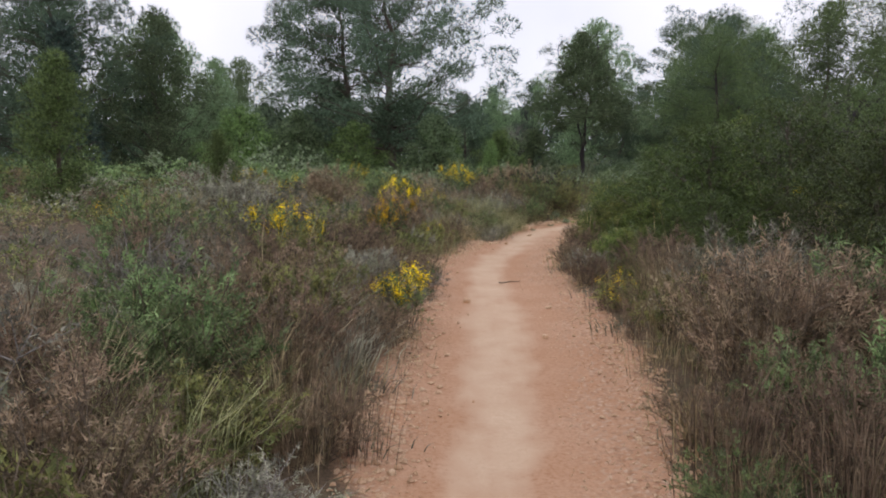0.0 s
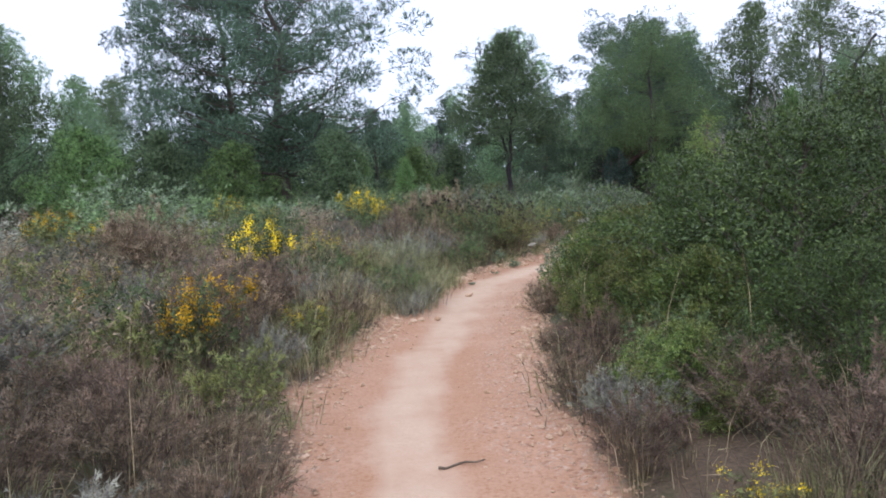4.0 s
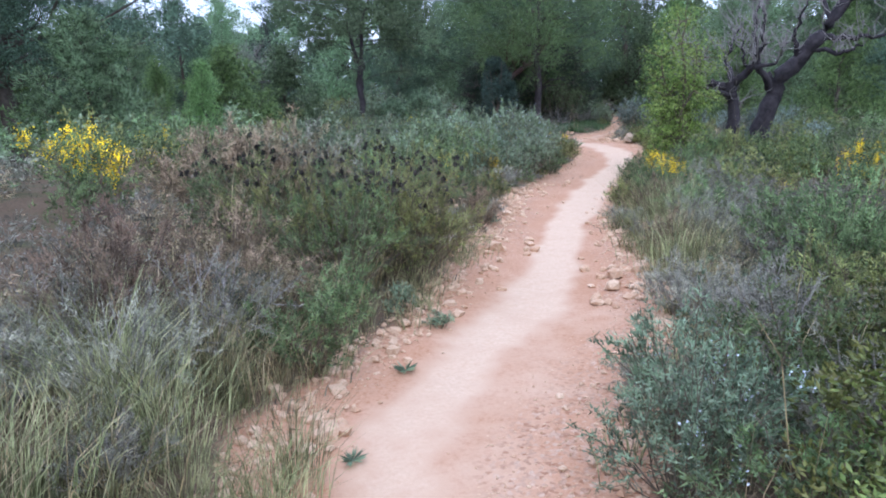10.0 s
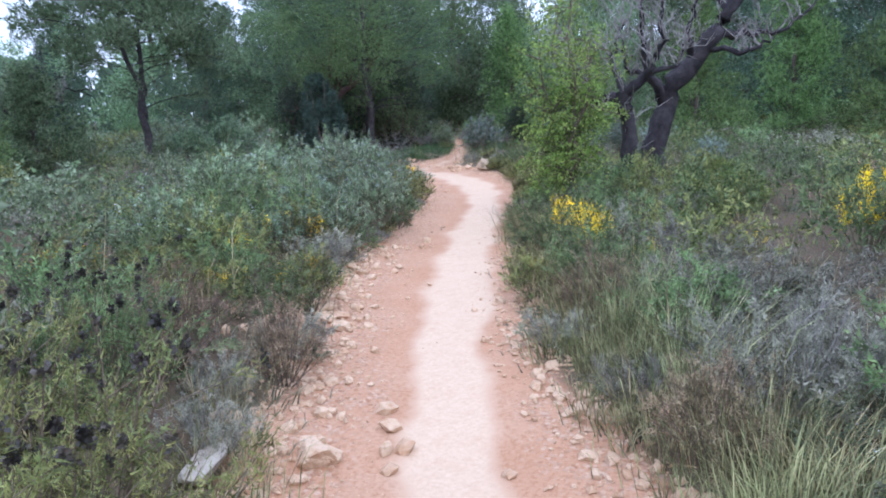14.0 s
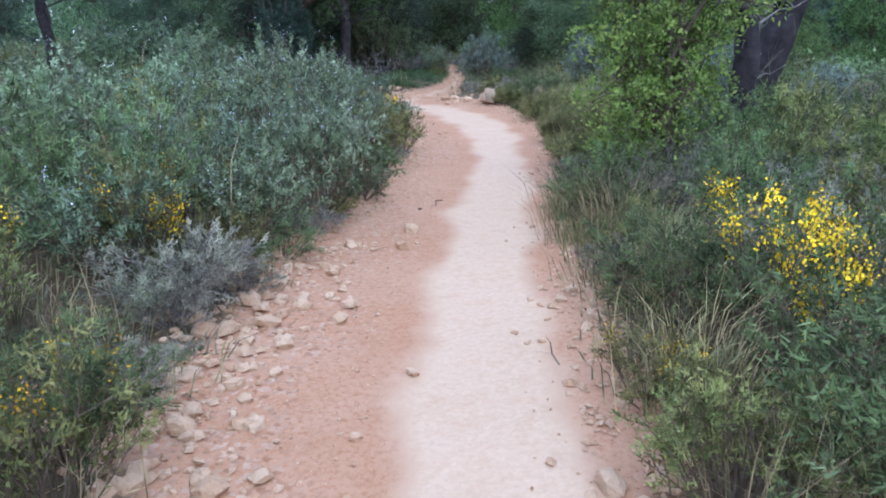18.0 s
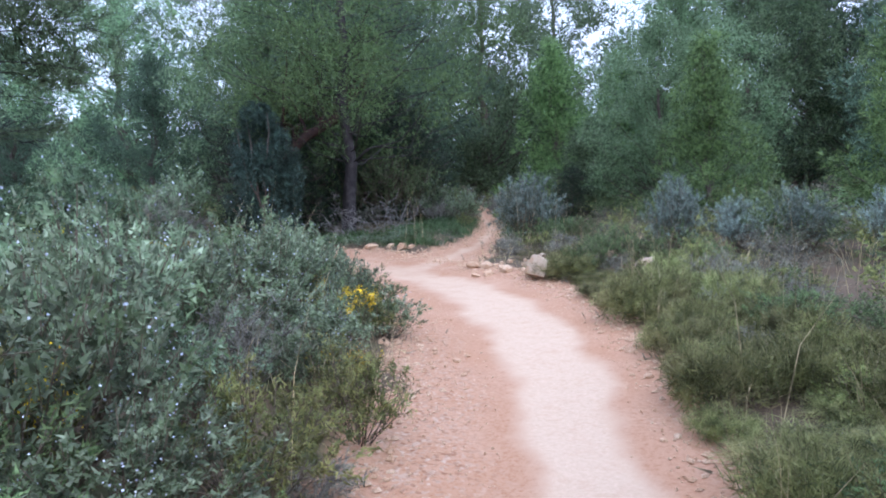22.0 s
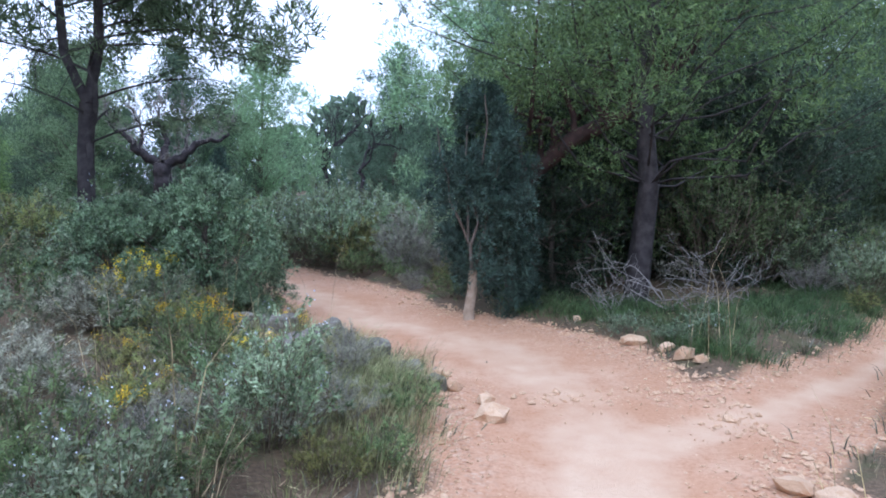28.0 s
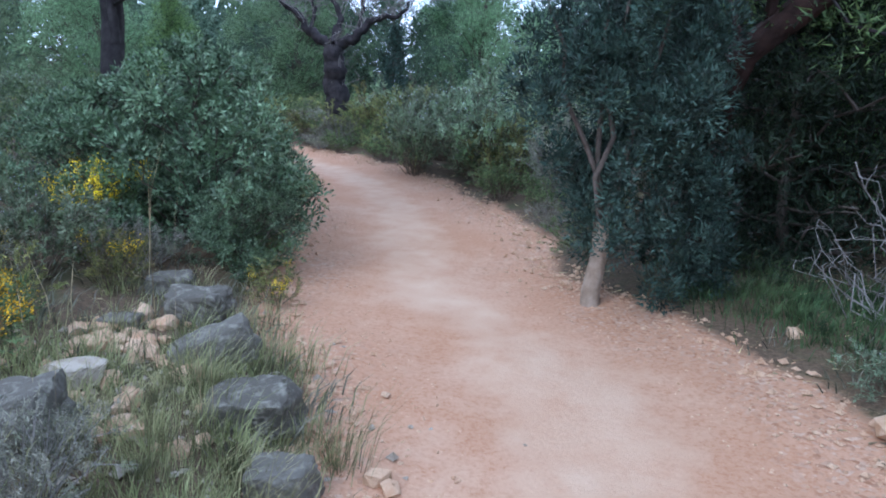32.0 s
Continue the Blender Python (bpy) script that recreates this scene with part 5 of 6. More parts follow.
# the bare pale brush under the big pine
for x, y, seed, s in ((8.1, 23.75, 434, 0.5), (7.9, 23.5, 435, 0.55), (11.95, 31.25, 433, 0.7), (12.5, 31.2, 431, 0.95), (13.05, 31.35, 432, 0.85)):
    t = tagged(new("dead_brush"), "pale leafless tangle of dead branches", "shrub", "dead brush")
    rng = np.random.default_rng(seed)
    lines = []
    for _ in range(13):
        az = rng.uniform(0, 6.28)
        e = np.array([math.cos(az) * rng.uniform(0.4, 0.95), math.sin(az) * rng.uniform(0.3, 0.7), rng.uniform(0.15, 0.85)])
        limb = bent(rng, np.array([0, 0, 0.0]), e, 6, 0.11)
        lines.append((limb, np.linspace(0.007, 0.002, 6)))
        for j in range(2, 6):
            q = limb[j] + dirs(rng, 1, 0.1)[0] * rng.uniform(0.12, 0.32)
            q[2] = max(q[2], 0.04)
            lines.append((bent(rng, limb[j], q, 4, 0.1), (0.0035, 0.003, 0.002, 0.001)))
    part("limbwork", mesh_of("limbwork", *tubes(lines, 4), M_DEADTWIG, True), t)
    t.location, t.scale = (x, y, gz(x, y)), (s, s, s)

# ---- bushes at known places ----
for x, y, s, t in ((3.5, 9.2, 1.0, 0.9), (4.9, 7.9, 0.95, 0.85), (3.3, 10.5, 0.8, 1.0), (5.0, 10.1, 1.15, 0.95), (6.6, 9.0, 1.1, 1.1), (6.4, 6.6, 0.9, 0.8), (8.2, 7.4, 1.2, 0.95), (4.6, 5.6, 0.8, 0.8), (3.0, 7.9, 0.55, 0.9)):
    LENTISK.put(x, y, s, t)
for x, y, s, t in ((2.05, 8.0, 0.6, 0.9), (2.95, 11.3, 0.95, 0.95), (3.2, 11.75, 0.95, 1.0), (2.75, 10.6, 0.85, 0.95), (2.55, 9.9, 0.75, 0.95), (2.75, 9.2, 0.75, 1.0), (4.0, 12.3, 0.95, 0.95), (3.0, 10.5, 0.7, 1.0), (4.6, 11.4, 1.0, 1.05), (9.9, 18.9, 0.75, 0.8), (9.0, 18.6, 0.6, 0.7)):
    YOUNG.put(x, y, s, t)
for x, y, s, t in ((2.78, 12.72, 0.85, 0.95), (3.1, 12.95, 0.9, 1.05), (7.55, 23.1, 0.8, 1.0), (6.5, 21.6, 1.0, 1.1), (5.7, 20.9, 0.95, 1.1), (5.1, 20.2, 0.85, 1.0), (11.85, 30.35, 0.5, 0.6), (12.15, 29.95, 0.5, 0.6), (12.5, 30.3, 0.6, 0.6), (4.92, 14.75, 0.6, 0.6), (4.6, 14.2, 0.65, 0.7), (5.3, 15.2, 0.6, 0.7), (9.2, 25.3, 0.7, 1.1), (8.95, 24.75, 0.7, 1.2)):
    ROSE.put(x, y, s, t)
for x, y, s, t in ((7.95, 30.75, 1.0, 1.0), (7.05, 30.85, 0.9, 0.9), (8.4, 30.55, 0.5, 0.9), (7.3, 31.6, 0.9, 0.9)):
    BUCKTHORN.put(x, y, s, t)
for x, y, s, t in ((8.45, 23.75, 0.6, 0.9), (8.2, 23.3, 0.5, 0.9), (8.5, 25.0, 0.95, 1.05), (7.7, 24.0, 1.0, 1.05), (8.9, 25.4, 0.8, 1.05), (7.0, 22.6, 1.0, 1.1), (6.5, 21.0, 0.9, 1.15), (7.3, 25.0, 1.0, 1.0), (6.3, 24.0, 1.1, 1.0), (5.3, 22.4, 1.0, 1.0), (5.9, 20.6, 0.7, 1.0),
                   (7.4, 35.2, 1.0, 1.2), (8.4, 34.9, 0.8, 1.0), (6.6, 37.2, 1.1, 1.0), (8.0, 36.3, 1.1, 1.0), (9.3, 34.9, 0.8, 0.9), (9.4, 36.8, 1.0, 1.0)):
    CISTUS.put(x, y, s, t)
for x, y, s, t in ((2.79, 15.9, 1.0, 1.05), (2.2, 15.5, 0.95, 1.05), (2.55, 16.6, 1.0, 1.05), (3.1, 17.3, 0.9, 1.0), (2.75, 15.75, 0.85, 1.05), (1.6, 16.6, 1.0, 1.0), (1.9, 16.0, 1.0, 1.05)):
    SEEDY.put(x, y, s, t)
for x, y, s, t in ((13.75, 28.4, 0.95, 1.1), (13.4, 25.4, 0.6, 1.55), (14.2, 25.1, 0.58, 1.15), (14.5, 24.5, 0.6, 1.1), (15.6, 25.4, 0.65, 1.1), (11.5, 21.4, 0.6, 1.0), (12.4, 20.9, 0.6, 1.0), (14.6, 23.6, 0.7, 1.1)):
    SILVER.put(x, y, s, t)
for x, y, s, t, w in ((-0.28, 5.2, 0.85, 1.05, 2), (-0.8, 11.8, 1.2, 1.15, 2), (-1.5, 6.7, 1.05, 1.15, 2), (-0.7, 8.8, 1.0, 1.15, 2), (1.5, 5.98, 0.65, 0.8, 0), (1.72, 6.7, 0.6, 0.7, 0), (-0.22, 13.7, 0.95, 1.0, 0), (0.38, 17.7, 1.3, 1.1, 2),
                      (-0.5, 14.8, 0.75, 0.9, 2), (0.27, 13.5, 0.75, 0.85, 1), (7.05, 17.6, 0.6, 0.9, 2), (8.35, 16.6, 0.9, 1.25, 2), (8.0, 17.4, 0.6, 0.8, 1), (8.9, 24.3, 0.7, 0.85, 2), (8.62, 23.5, 0.4, 0.8, 1),
                      (8.62, 28.75, 0.8, 0.75, 2), (9.05, 28.25, 0.6, 0.7, 1), (8.81, 27.36, 0.6, 0.75, 1), (7.67, 29.31, 0.7, 0.9, 1), (8.86, 24.6, 0.6, 1.0, 0), (8.35, 23.33, 0.6, 0.85, 1), (8.27, 29.69, 0.6, 0.9, 1), (6.76, 18.04, 0.95, 1.1, 2), (6.3, 18.2, 0.6, 0.7, 1), (4.7, 18.66, 0.75, 1.0, 1), (5.3, 20.1, 0.8, 1.1, 1), (8.7, 27.4, 0.5, 0.7, 1), (7.45, 30.3, 0.9, 1.0, 2), (-3.4, 7.2, 0.9, 1.0, 0), (-0.2, 9.9, 0.7, 0.9, 1), (-1.9, 10.4, 0.9, 1.0, 1), (-2.8, 13.0, 1.0, 1.0, 0), (-4.2, 15.0, 1.1, 1.0, 2), (-1.2, 16.0, 1.0, 1.0, 1),
                      (4.1, 18.6, 0.6, 0.9, 1), (4.6, 19.6, 0.8, 1.0, 1), (6.9, 22.6, 0.9, 1.15, 1), (3.2, 19.0, 0.9, 1.0, 1), (1.0, 19.5, 1.1, 1.0, 0), (2.6, 21.6, 1.0, 1.0, 1), (-2.3, 18.6, 1.2, 1.0, 0), (8.9, 30.2, 0.5, 0.8, 1), (8.3, 28.2, 0.6, 0.8, 1)):
    GORSE.put(x, y, s, t, which=w)
for x, y, s, t in ((2.1, 5.85, 0.95, 1.05), (1.95, 9.0, 0.7, 1.1)):
    BROWN.put(x, y, s, t)

for x, y, s, t, w in ((1.95, 17.0, 1.05, 1.1, 0), (1.45, 17.5, 1.0, 1.0, 0), (2.35, 17.3, 1.0, 1.05, 1), (2.0, 3.6, 1.0, 0.95, 0), (2.3, 5.0, 1.0, 0.9, 1), (-1.9, 8.2, 1.0, 0.9, 1), (-3.0, 9.6, 1.1, 0.9, 1), (-0.6, 10.6, 0.8, 0.9, 0), (-2.0, 12.2, 1.0, 1.0, 0), (6.6, 16.4, 0.8, 0.7, 1), (5.9, 15.2, 0.8, 0.7, 1), (5.2, 14.6, 0.75, 0.7, 1), (8.0, 27.6, 0.7, 0.7, 1), (7.6, 29.2, 0.7, 0.7, 1)):
    HEATH.put(x, y, s, t, which=w)
for k, x, y, s, t in ((GREEN, 1.75, 2.9, 1.0, 0.9), (GREEN, 2.2, 2.5, 1.2, 1.0), (BROWN, 1.6, 3.4, 1.1, 1.2), (BROWN, 1.75, 4.2, 1.1, 1.2), (GREEN, 2.6, 4.2, 1.2, 1.0), (OLIVE, 1.9, 4.8, 0.9, 0.9), (BROWN, 1.5, 2.5, 0.9, 1.0), (GREEN, -1.15, 3.1, 1.0, 0.9), (GREEN, -1.7, 3.8, 1.1, 1.0), (OLIVE, -0.85, 2.5, 0.8, 0.8),
                      (BROWN, -0.8, 3.6, 0.9, 0.9), (OLIVE, -0.9, 4.3, 0.9, 0.9), (BROWN, -1.4, 4.8, 1.0, 1.0), (GREY, 5.3, 19.78, 1.0, 0.9), (GREEN, 4.75, 18.9, 0.7, 0.9), (GREY, 4.95, 19.2, 0.6, 0.8), (GREEN, 9.35, 26.6, 0.6, 0.8), (GREY, 9.5, 27.2, 0.6, 0.8), (OLIVE, 9.2, 26.0, 0.6, 0.9), (GREEN, 9.45, 27.8, 0.5, 0.8), (GREY, 13.0, 27.9, 0.7, 0.6), (OLIVE, 13.25, 27.55, 0.7, 0.6), (GREY, 12.75, 27.45, 0.6, 0.5), (GREEN, 13.5, 27.9, 0.8, 0.7), (OLIVE, 12.6, 26.9, 0.55, 0.5), (GREY, 12.9, 26.6, 0.6, 0.6), (GREY, 12.6, 25.6, 0.7, 0.6), (OLIVE, 12.9, 25.2, 0.7, 0.6), (GREEN, 13.2, 24.8, 0.7, 0.7), (GREY, 5.6, 19.95, 0.55, 0.7), (GREEN, 5.95, 20.3, 0.5, 0.7), (GREY, 6.3, 20.65, 0.55, 0.6), (OLIVE, 6.6, 20.95, 0.5, 0.6), (GREEN, 6.95, 21.27, 0.55, 0.7), (GREY, 7.2, 21.6, 0.55, 0.6), (GREEN, 7.5, 22.0, 0.55, 0.7), (GREY, 7.85, 22.4, 0.55, 0.6), (GREEN, 9.55, 21.1, 0.6, 0.6), (GREEN, 9.95, 20.9, 0.7, 0.6), (GREY, 10.7, 21.5, 0.7, 0.6), (GREEN, 11.7, 22.7, 0.7, 0.6), (OLIVE, 12.3, 23.3, 0.7, 0.6), (GREY, 12.9, 24.2, 0.7, 0.6), (GREEN, 11.4, 22.1, 0.7, 0.6), (OLIVE, 10.3, 20.8, 0.7, 0.6), (GREY, -2.2, 5.0, 1.2, 1.0), (GREEN, -2.6, 6.2, 1.2, 1.0)):
    k.put(x, y, s, t)
for k, x, y, s, t in ((CISTUS, 8.05, 35.4, 1.25, 1.1), (OLIVE, 8.8, 34.7, 1.3, 1.1), (CISTUS, 7.3, 36.3, 1.3, 1.1), (GREY, 9.6, 34.4, 1.4, 1.2), (OLIVE, 6.4, 37.3, 1.5, 1.1), (CISTUS, 8.5, 36.5, 1.4, 1.0), (GREY, 9.3, 35.7, 1.5, 1.2), (OLIVE, 7.6, 37.4, 1.6, 1.0), (CISTUS, 5.4, 38.4, 1.3, 1.0)):
    k.put(x, y, s, t)
rng = np.random.default_rng(31)
for _ in range(64):
    x, y = rng.uniform(3.5, 10.5), rng.uniform(33.4, 43)
    if trail_gap([x], [y])[0][0] > 0.45:
        (CISTUS, OLIVE, GREY, GREY)[rng.integers(0, 4)].put(x, y, rng.uniform(1.1, 1.7), rng.uniform(0.8, 1.05))

# ---- scrub: the nearest bushes are things, those further off are joined ----
rng = np.random.default_rng(9)
taken = [(o.location.x, o.location.y, max(o.scale[0], 0.3)) for k in (LENTISK, YOUNG, ROSE, CISTUS, SEEDY, SILVER, GORSE, BROWN, HEATH, GREEN) for o in scene.objects if o.parent is None and o.name.split(".")[0] == k.name]
tx, ty, tr = (np.array(c) for c in zip(*taken))
cx, cy = rng.uniform(-16, 24, 24000), rng.uniform(-3, 44, 24000)
cgap, _, cside = trail_gap(cx, cy)
chosen = []
cell = {}
for x, y, g, s in zip(cx, cy, cgap, cside):
    want = (0.34 if 13.5 < y < 20 else 0.3 if y > 24.5 and s > 0 else 0.39) if g < 1.4 else (0.45 if s < 0 and 20 < y < 28 else 0.54) if g < 4 else 0.88 if g < 9 else 1.3
    if g < (0.02 if s > 0 and (16.5 < y < 21 or 22 < y < 25.5) else 0.14) or g > 15 or math.hypot(x - 8, y - 20) > 27:
        continue
    if (x > 10.3 and y > 28.6 and g < 2.2 and not (x > 14.4 and y > 31.2 and g > 0.2)) or (s < 0 and 20.8 < y < 28.6 and x > 9.2 and g < 0.6 and x < 13):
        continue
    if 8.5 < x < 10.4 and abs((x - 8.5) * 0.62 + (y - 29.75) * 0.78) < 0.5:
        continue
    if np.any(np.hypot(tx - x, ty - y) < 0.3 * tr + 0.12):
        continue
    if x > 2.4 and 4.8 < y < 11.5 and x < 9:
        continue
    k = (int(x // want), int(y // want))
    if any(math.hypot(x - a, y - b) < want for i in (-1, 0, 1) for j in (-1, 0, 1) for a, b in cell.get((want, k[0] + i, k[1] + j), ())):
        continue
    cell.setdefault((want, *k), []).append((x, y))
    chosen.append((x, y, g, s))


def kind_at(x, y, s, r):
    """Which scrub grows where: dry and brown at first, greener towards the fork."""
    left = s > 0
    if left and 11.5 < y < 14.6:
        mix = ((GREY, 0.42), (GREEN, 0.16), (OLIVE, 0.26), (BROWN, 0.16))
    elif y < (14.6 if left else 13.0):
        mix = ((BROWN, 0.38), (GREY, 0.34), (OLIVE, 0.24), (GREEN, 0.04)) if left else ((BROWN, 0.36), (GREY, 0.36), (OLIVE, 0.16), (GREEN, 0.12))
    elif y < 18.5:
        mix = ((BROWN, 0.16), (GREY, 0.34), (OLIVE, 0.22), (GREEN, 0.28)) if left else ((GREY, 0.5), (BROWN, 0.06), (OLIVE, 0.2), (GREEN, 0.24))
    elif y < 26:
        mix = ((GREEN, 0.36), (CISTUS, 0.25), (OLIVE, 0.2), (GREY, 0.19)) if left else ((GREEN, 0.36), (OLIVE, 0.28), (GREY, 0.36), (GREEN, 0.0))
    else:
        mix = ((GREY, 0.38), (CISTUS, 0.17), (GREEN, 0.2), (OLIVE, 0.15), (BROWN, 0.1)) if left else ((GREY, 0.35), (GREEN, 0.35), (OLIVE, 0.3), (GREEN, 0.0))
    u = r.random()
    for k, share in mix:
        u -= share
        if u <= 0:
            return k
    return mix[0][0]


near, joined = 0, {}
chosen.sort(key=lambda p: p[2] > 1.4)
for x, y, g, s in chosen:
    kind = kind_at(x, y, s, rng)
    size = (0.6 + 0.4 * min(1, g / 1.0)) * rng.uniform(0.75, 1.2) if g < 1.4 else rng.uniform(0.9, 1.35) * (1.0 if g < 4 else 1.35 if g < 9 else 1.8)
    tall = rng.uniform(0.75, 1.15) * (0.85 if s < 0 and not 12.5 < y < 20 else 1.0) * (1.0 if g < 4 else 0.75)
    if (s > 0 and 25.8 < y < 30.5 and x > 6.3) or (s < 0 and 20.8 < y < 28.6 and g < 2.2):
        size *= 0.65
    if g < (1.4 if y > 6 else 2.4) and near < 900:
        kind.put(x, y, size, tall)
        near += 1
    else:
        joined.setdefault((kind.name, g < 4.5), (kind, []))[1].append((x, y, size, tall))
for key, (kind, spots) in joined.items():
    vs, fs, o = [], [], 0
    mat, h, r, leaf, up = SCRUB[key[0]]
    shapes = []
    for i in range(3):
        me = shrub_parts(700 + i, mat, h, r, *((18, 20, (leaf[0] * 1.25, leaf[1] * 1.6)) if key[1] else (12, 13, (leaf[0] * 1.9, leaf[1] * 2.5))), up, False)["foliage"]
        v = np.empty(len(me.vertices) * 3, np.float32)
        me.vertices.foreach_get("co", v)
        shapes.append(v.reshape(-1, 3))
        bpy.data.meshes.remove(me)
    at = np.array([p[:2] for p in spots])
    z = ground_z(at[:, 0], at[:, 1])
    for i, (x, y, size, tall) in enumerate(spots):
        v = shapes[i % 3]
        a, sn = math.cos(i * 2.399), math.sin(i * 2.399)
        vs.append(np.stack([v[:, 0] * a - v[:, 1] * sn, v[:, 0] * sn + v[:, 1] * a, v[:, 2] * tall], 1) * size + np.array([x, y, z[i] - 0.02]))
    v = np.vstack(vs)
    tagged(new("far_scrub", mesh_of("far_scrub", v, np.arange(len(v)).reshape(-1, 3), mat)), kind.label.split(" beside")[0] + ", spreading over the slope", "scrub", kind="stuff")

# ---- grass ----
def grass(name, spots, mat, label, blades_per=26, height=0.3, wide=0.006, lean=0.45, seed=3, radius=0.09):
    r = np.random.default_rng(seed)
    s = np.asarray(spots, float)
    n = len(s) * blades_per
    hold = np.repeat(s, blades_per, 0)
    a, d = r.uniform(0, 6.28, n), np.abs(r.normal(size=n)) * radius
    root = np.stack([hold[:, 0] + np.cos(a) * d, hold[:, 1] + np.sin(a) * d], 1)
    z = np.repeat(ground_z(s[:, 0], s[:, 1]), blades_per) - 0.01
    h = height * hold[:, 2] * r.uniform(0.5, 1.15, n)
    b = a + r.normal(size=n) * 0.7
    out = np.stack([np.cos(b), np.sin(b)], 1) * (h * lean * r.uniform(0.2, 1.3, n))[:, None]
    side = np.stack([-np.sin(b + 1), np.cos(b + 1)], 1) * wide
    p0 = np.column_stack([root - side, z])
    p1 = np.column_stack([root + side, z])
    m0 = np.column_stack([root + out * 0.3 - side * 0.8, z + h * 0.6])
    m1 = np.column_stack([root + out * 0.3 + side * 0.8, z + h * 0.6])
    t = np.column_stack([root + out, z + h * 0.97])
    v = np.stack([p0, p1, m1, m0, t], 1).reshape(-1, 3)
    k = 5 * np.arange(n)[:, None]
    f = np.vstack([k + np.array([0, 1, 2]), k + np.array([0, 2, 3]), k + np.array([3, 2, 4])])
    return tagged(new(name, mesh_of(name, v, f, mat)), label, "grass", kind="stuff")


def tussock(seed, count, height, wide, lean, radius, mat=M_GRASS):
    """One clump of grass: blades that lean out from a foot."""
    r = np.random.default_rng(seed)
    a, d = r.uniform(0, 6.283, count), np.abs(r.normal(size=count)) * radius
    h = height * r.uniform(0.5, 1.15, count)
    b = a + r.normal(size=count) * 0.7
    foot = np.stack([np.cos(a) * d, np.sin(a) * d, np.full(count, -0.03)], 1)
    out = np.stack([np.cos(b), np.sin(b), np.zeros(count)], 1) * (h * lean * r.uniform(0.2, 1.3, count))[:, None]
    side = np.stack([-np.sin(b + 1), np.cos(b + 1), np.zeros(count)], 1) * wide
    up = np.stack([np.zeros(count), np.zeros(count), h], 1)
    v = np.stack([foot - side, foot + side, foot + out * 0.3 + side * 0.8 + up * 0.6, foot + out * 0.3 - side * 0.8 + up * 0.6, foot + out + up * 0.97], 1).reshape(-1, 3)
    k = 5 * np.arange(count)[:, None]
    return mesh_of("grass_tussock", v, np.vstack([k + np.array([0, 1, 2]), k + np.array([0, 2, 3]), k + np.array([3, 2, 4])]), mat)


def clump(me, x, y, s, label, group):
    ob = tagged(new("grass_tussock", me), label, "grass", group)
    ob.location, ob.scale, ob.rotation_euler = (x, y, gz(x, y)), (s, s, s * (0.8 + 0.4 * ((x * 7.3) % 1))), (0, 0, (x * 37.7) % 6.28)
    return ob


def spots_near(r, count, lo, hi, ylo, yhi, sides=(-1, 1)):
    x, y = r.uniform(-4, 18, count * 14), r.uniform(ylo, yhi, count * 14)
    g, _, s = trail_gap(x, y)
    ok = (g > lo) & (g < hi) & np.isin(s, sides)
    return np.stack([x[ok], y[ok], r.uniform(0.6, 1.25, ok.sum())], 1)[:count]


rng = np.random.default_rng(12)
grass("green_grass", np.vstack([spots_near(rng, 120, 0.1, 2.0, 0, 8), spots_near(rng, 430, 0.06, 2.0, 8, 20.5), spots_near(rng, 160, 0.02, 0.5, 9, 17, (1,)), spots_near(rng, 240, 0.05, 1.3, 13.5, 20.5, (-1,))]), M_GRASS, "mixed green grass tufts among the scrub", 34, 0.24, 0.0025, 0.8)
grass("dry_grass", np.vstack([spots_near(rng, 330, 0.08, 2.2, -1, 27), spots_near(rng, 420, 0.08, 2.4, -1, 16), np.column_stack([rng.normal(1.75, 0.2, 8), rng.uniform(2.8, 5.6, 8), rng.uniform(1.0, 1.6, 8)])]), M_STRAW, "straw-coloured dry grass and stalks", 12, 0.42, 0.002, 0.45, 4)
MOUND = Kind("grass_mound", "low rounded olive-green grass mound beside the trail", "grass", "grass mounds along the trail",
             [{"foliage": shrub_parts(151 + i, M_MOUND, 0.27, 0.27, 70, 34, (0.06, 0.0045), 0.8, False, tip_bias=0.5)["foliage"]} for i in range(3)])
mx, my = rng.uniform(8.6, 14, 4000), rng.uniform(21.2, 26.0, 4000)
mg, _, ms = trail_gap(mx, my)
held = []
for x, y, g in zip(mx[ms < 0], my[ms < 0], mg[ms < 0]):
    if 0.12 < g < (1.0 if y < 24.6 else 0.55) and all(math.hypot(x - a, y - b) > 0.3 for a, b in held):
        held.append((x, y))
        MOUND.put(x, y, rng.uniform(0.65, 1.3) * (0.8 if g < 0.25 else 1.0), rng.uniform(0.6, 1.25))
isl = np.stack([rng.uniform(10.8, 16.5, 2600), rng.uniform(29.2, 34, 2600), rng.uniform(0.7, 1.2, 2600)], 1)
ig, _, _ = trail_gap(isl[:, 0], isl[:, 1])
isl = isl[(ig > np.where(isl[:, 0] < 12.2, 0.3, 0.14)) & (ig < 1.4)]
# blades coloured darker than the open grass to carry the trees' shade
grass("shade_grass", isl[:420], M_SHADEDGRASS, "green grass under the trees, its colour darkened for their shade", 60, 0.15, 0.0025, 0.9, 6, 0.13)
wg = np.column_stack([rng.normal(9.5, 0.6, 420), rng.normal(28.4, 0.9, 420), rng.uniform(0.6, 1.3, 420)])
grass("wall_grass", wg[trail_gap(wg[:, 0], wg[:, 1])[0] > 0.06], M_GRASS, "green grass between the grey rocks", 30, 0.17, 0.002, 0.7, 7)
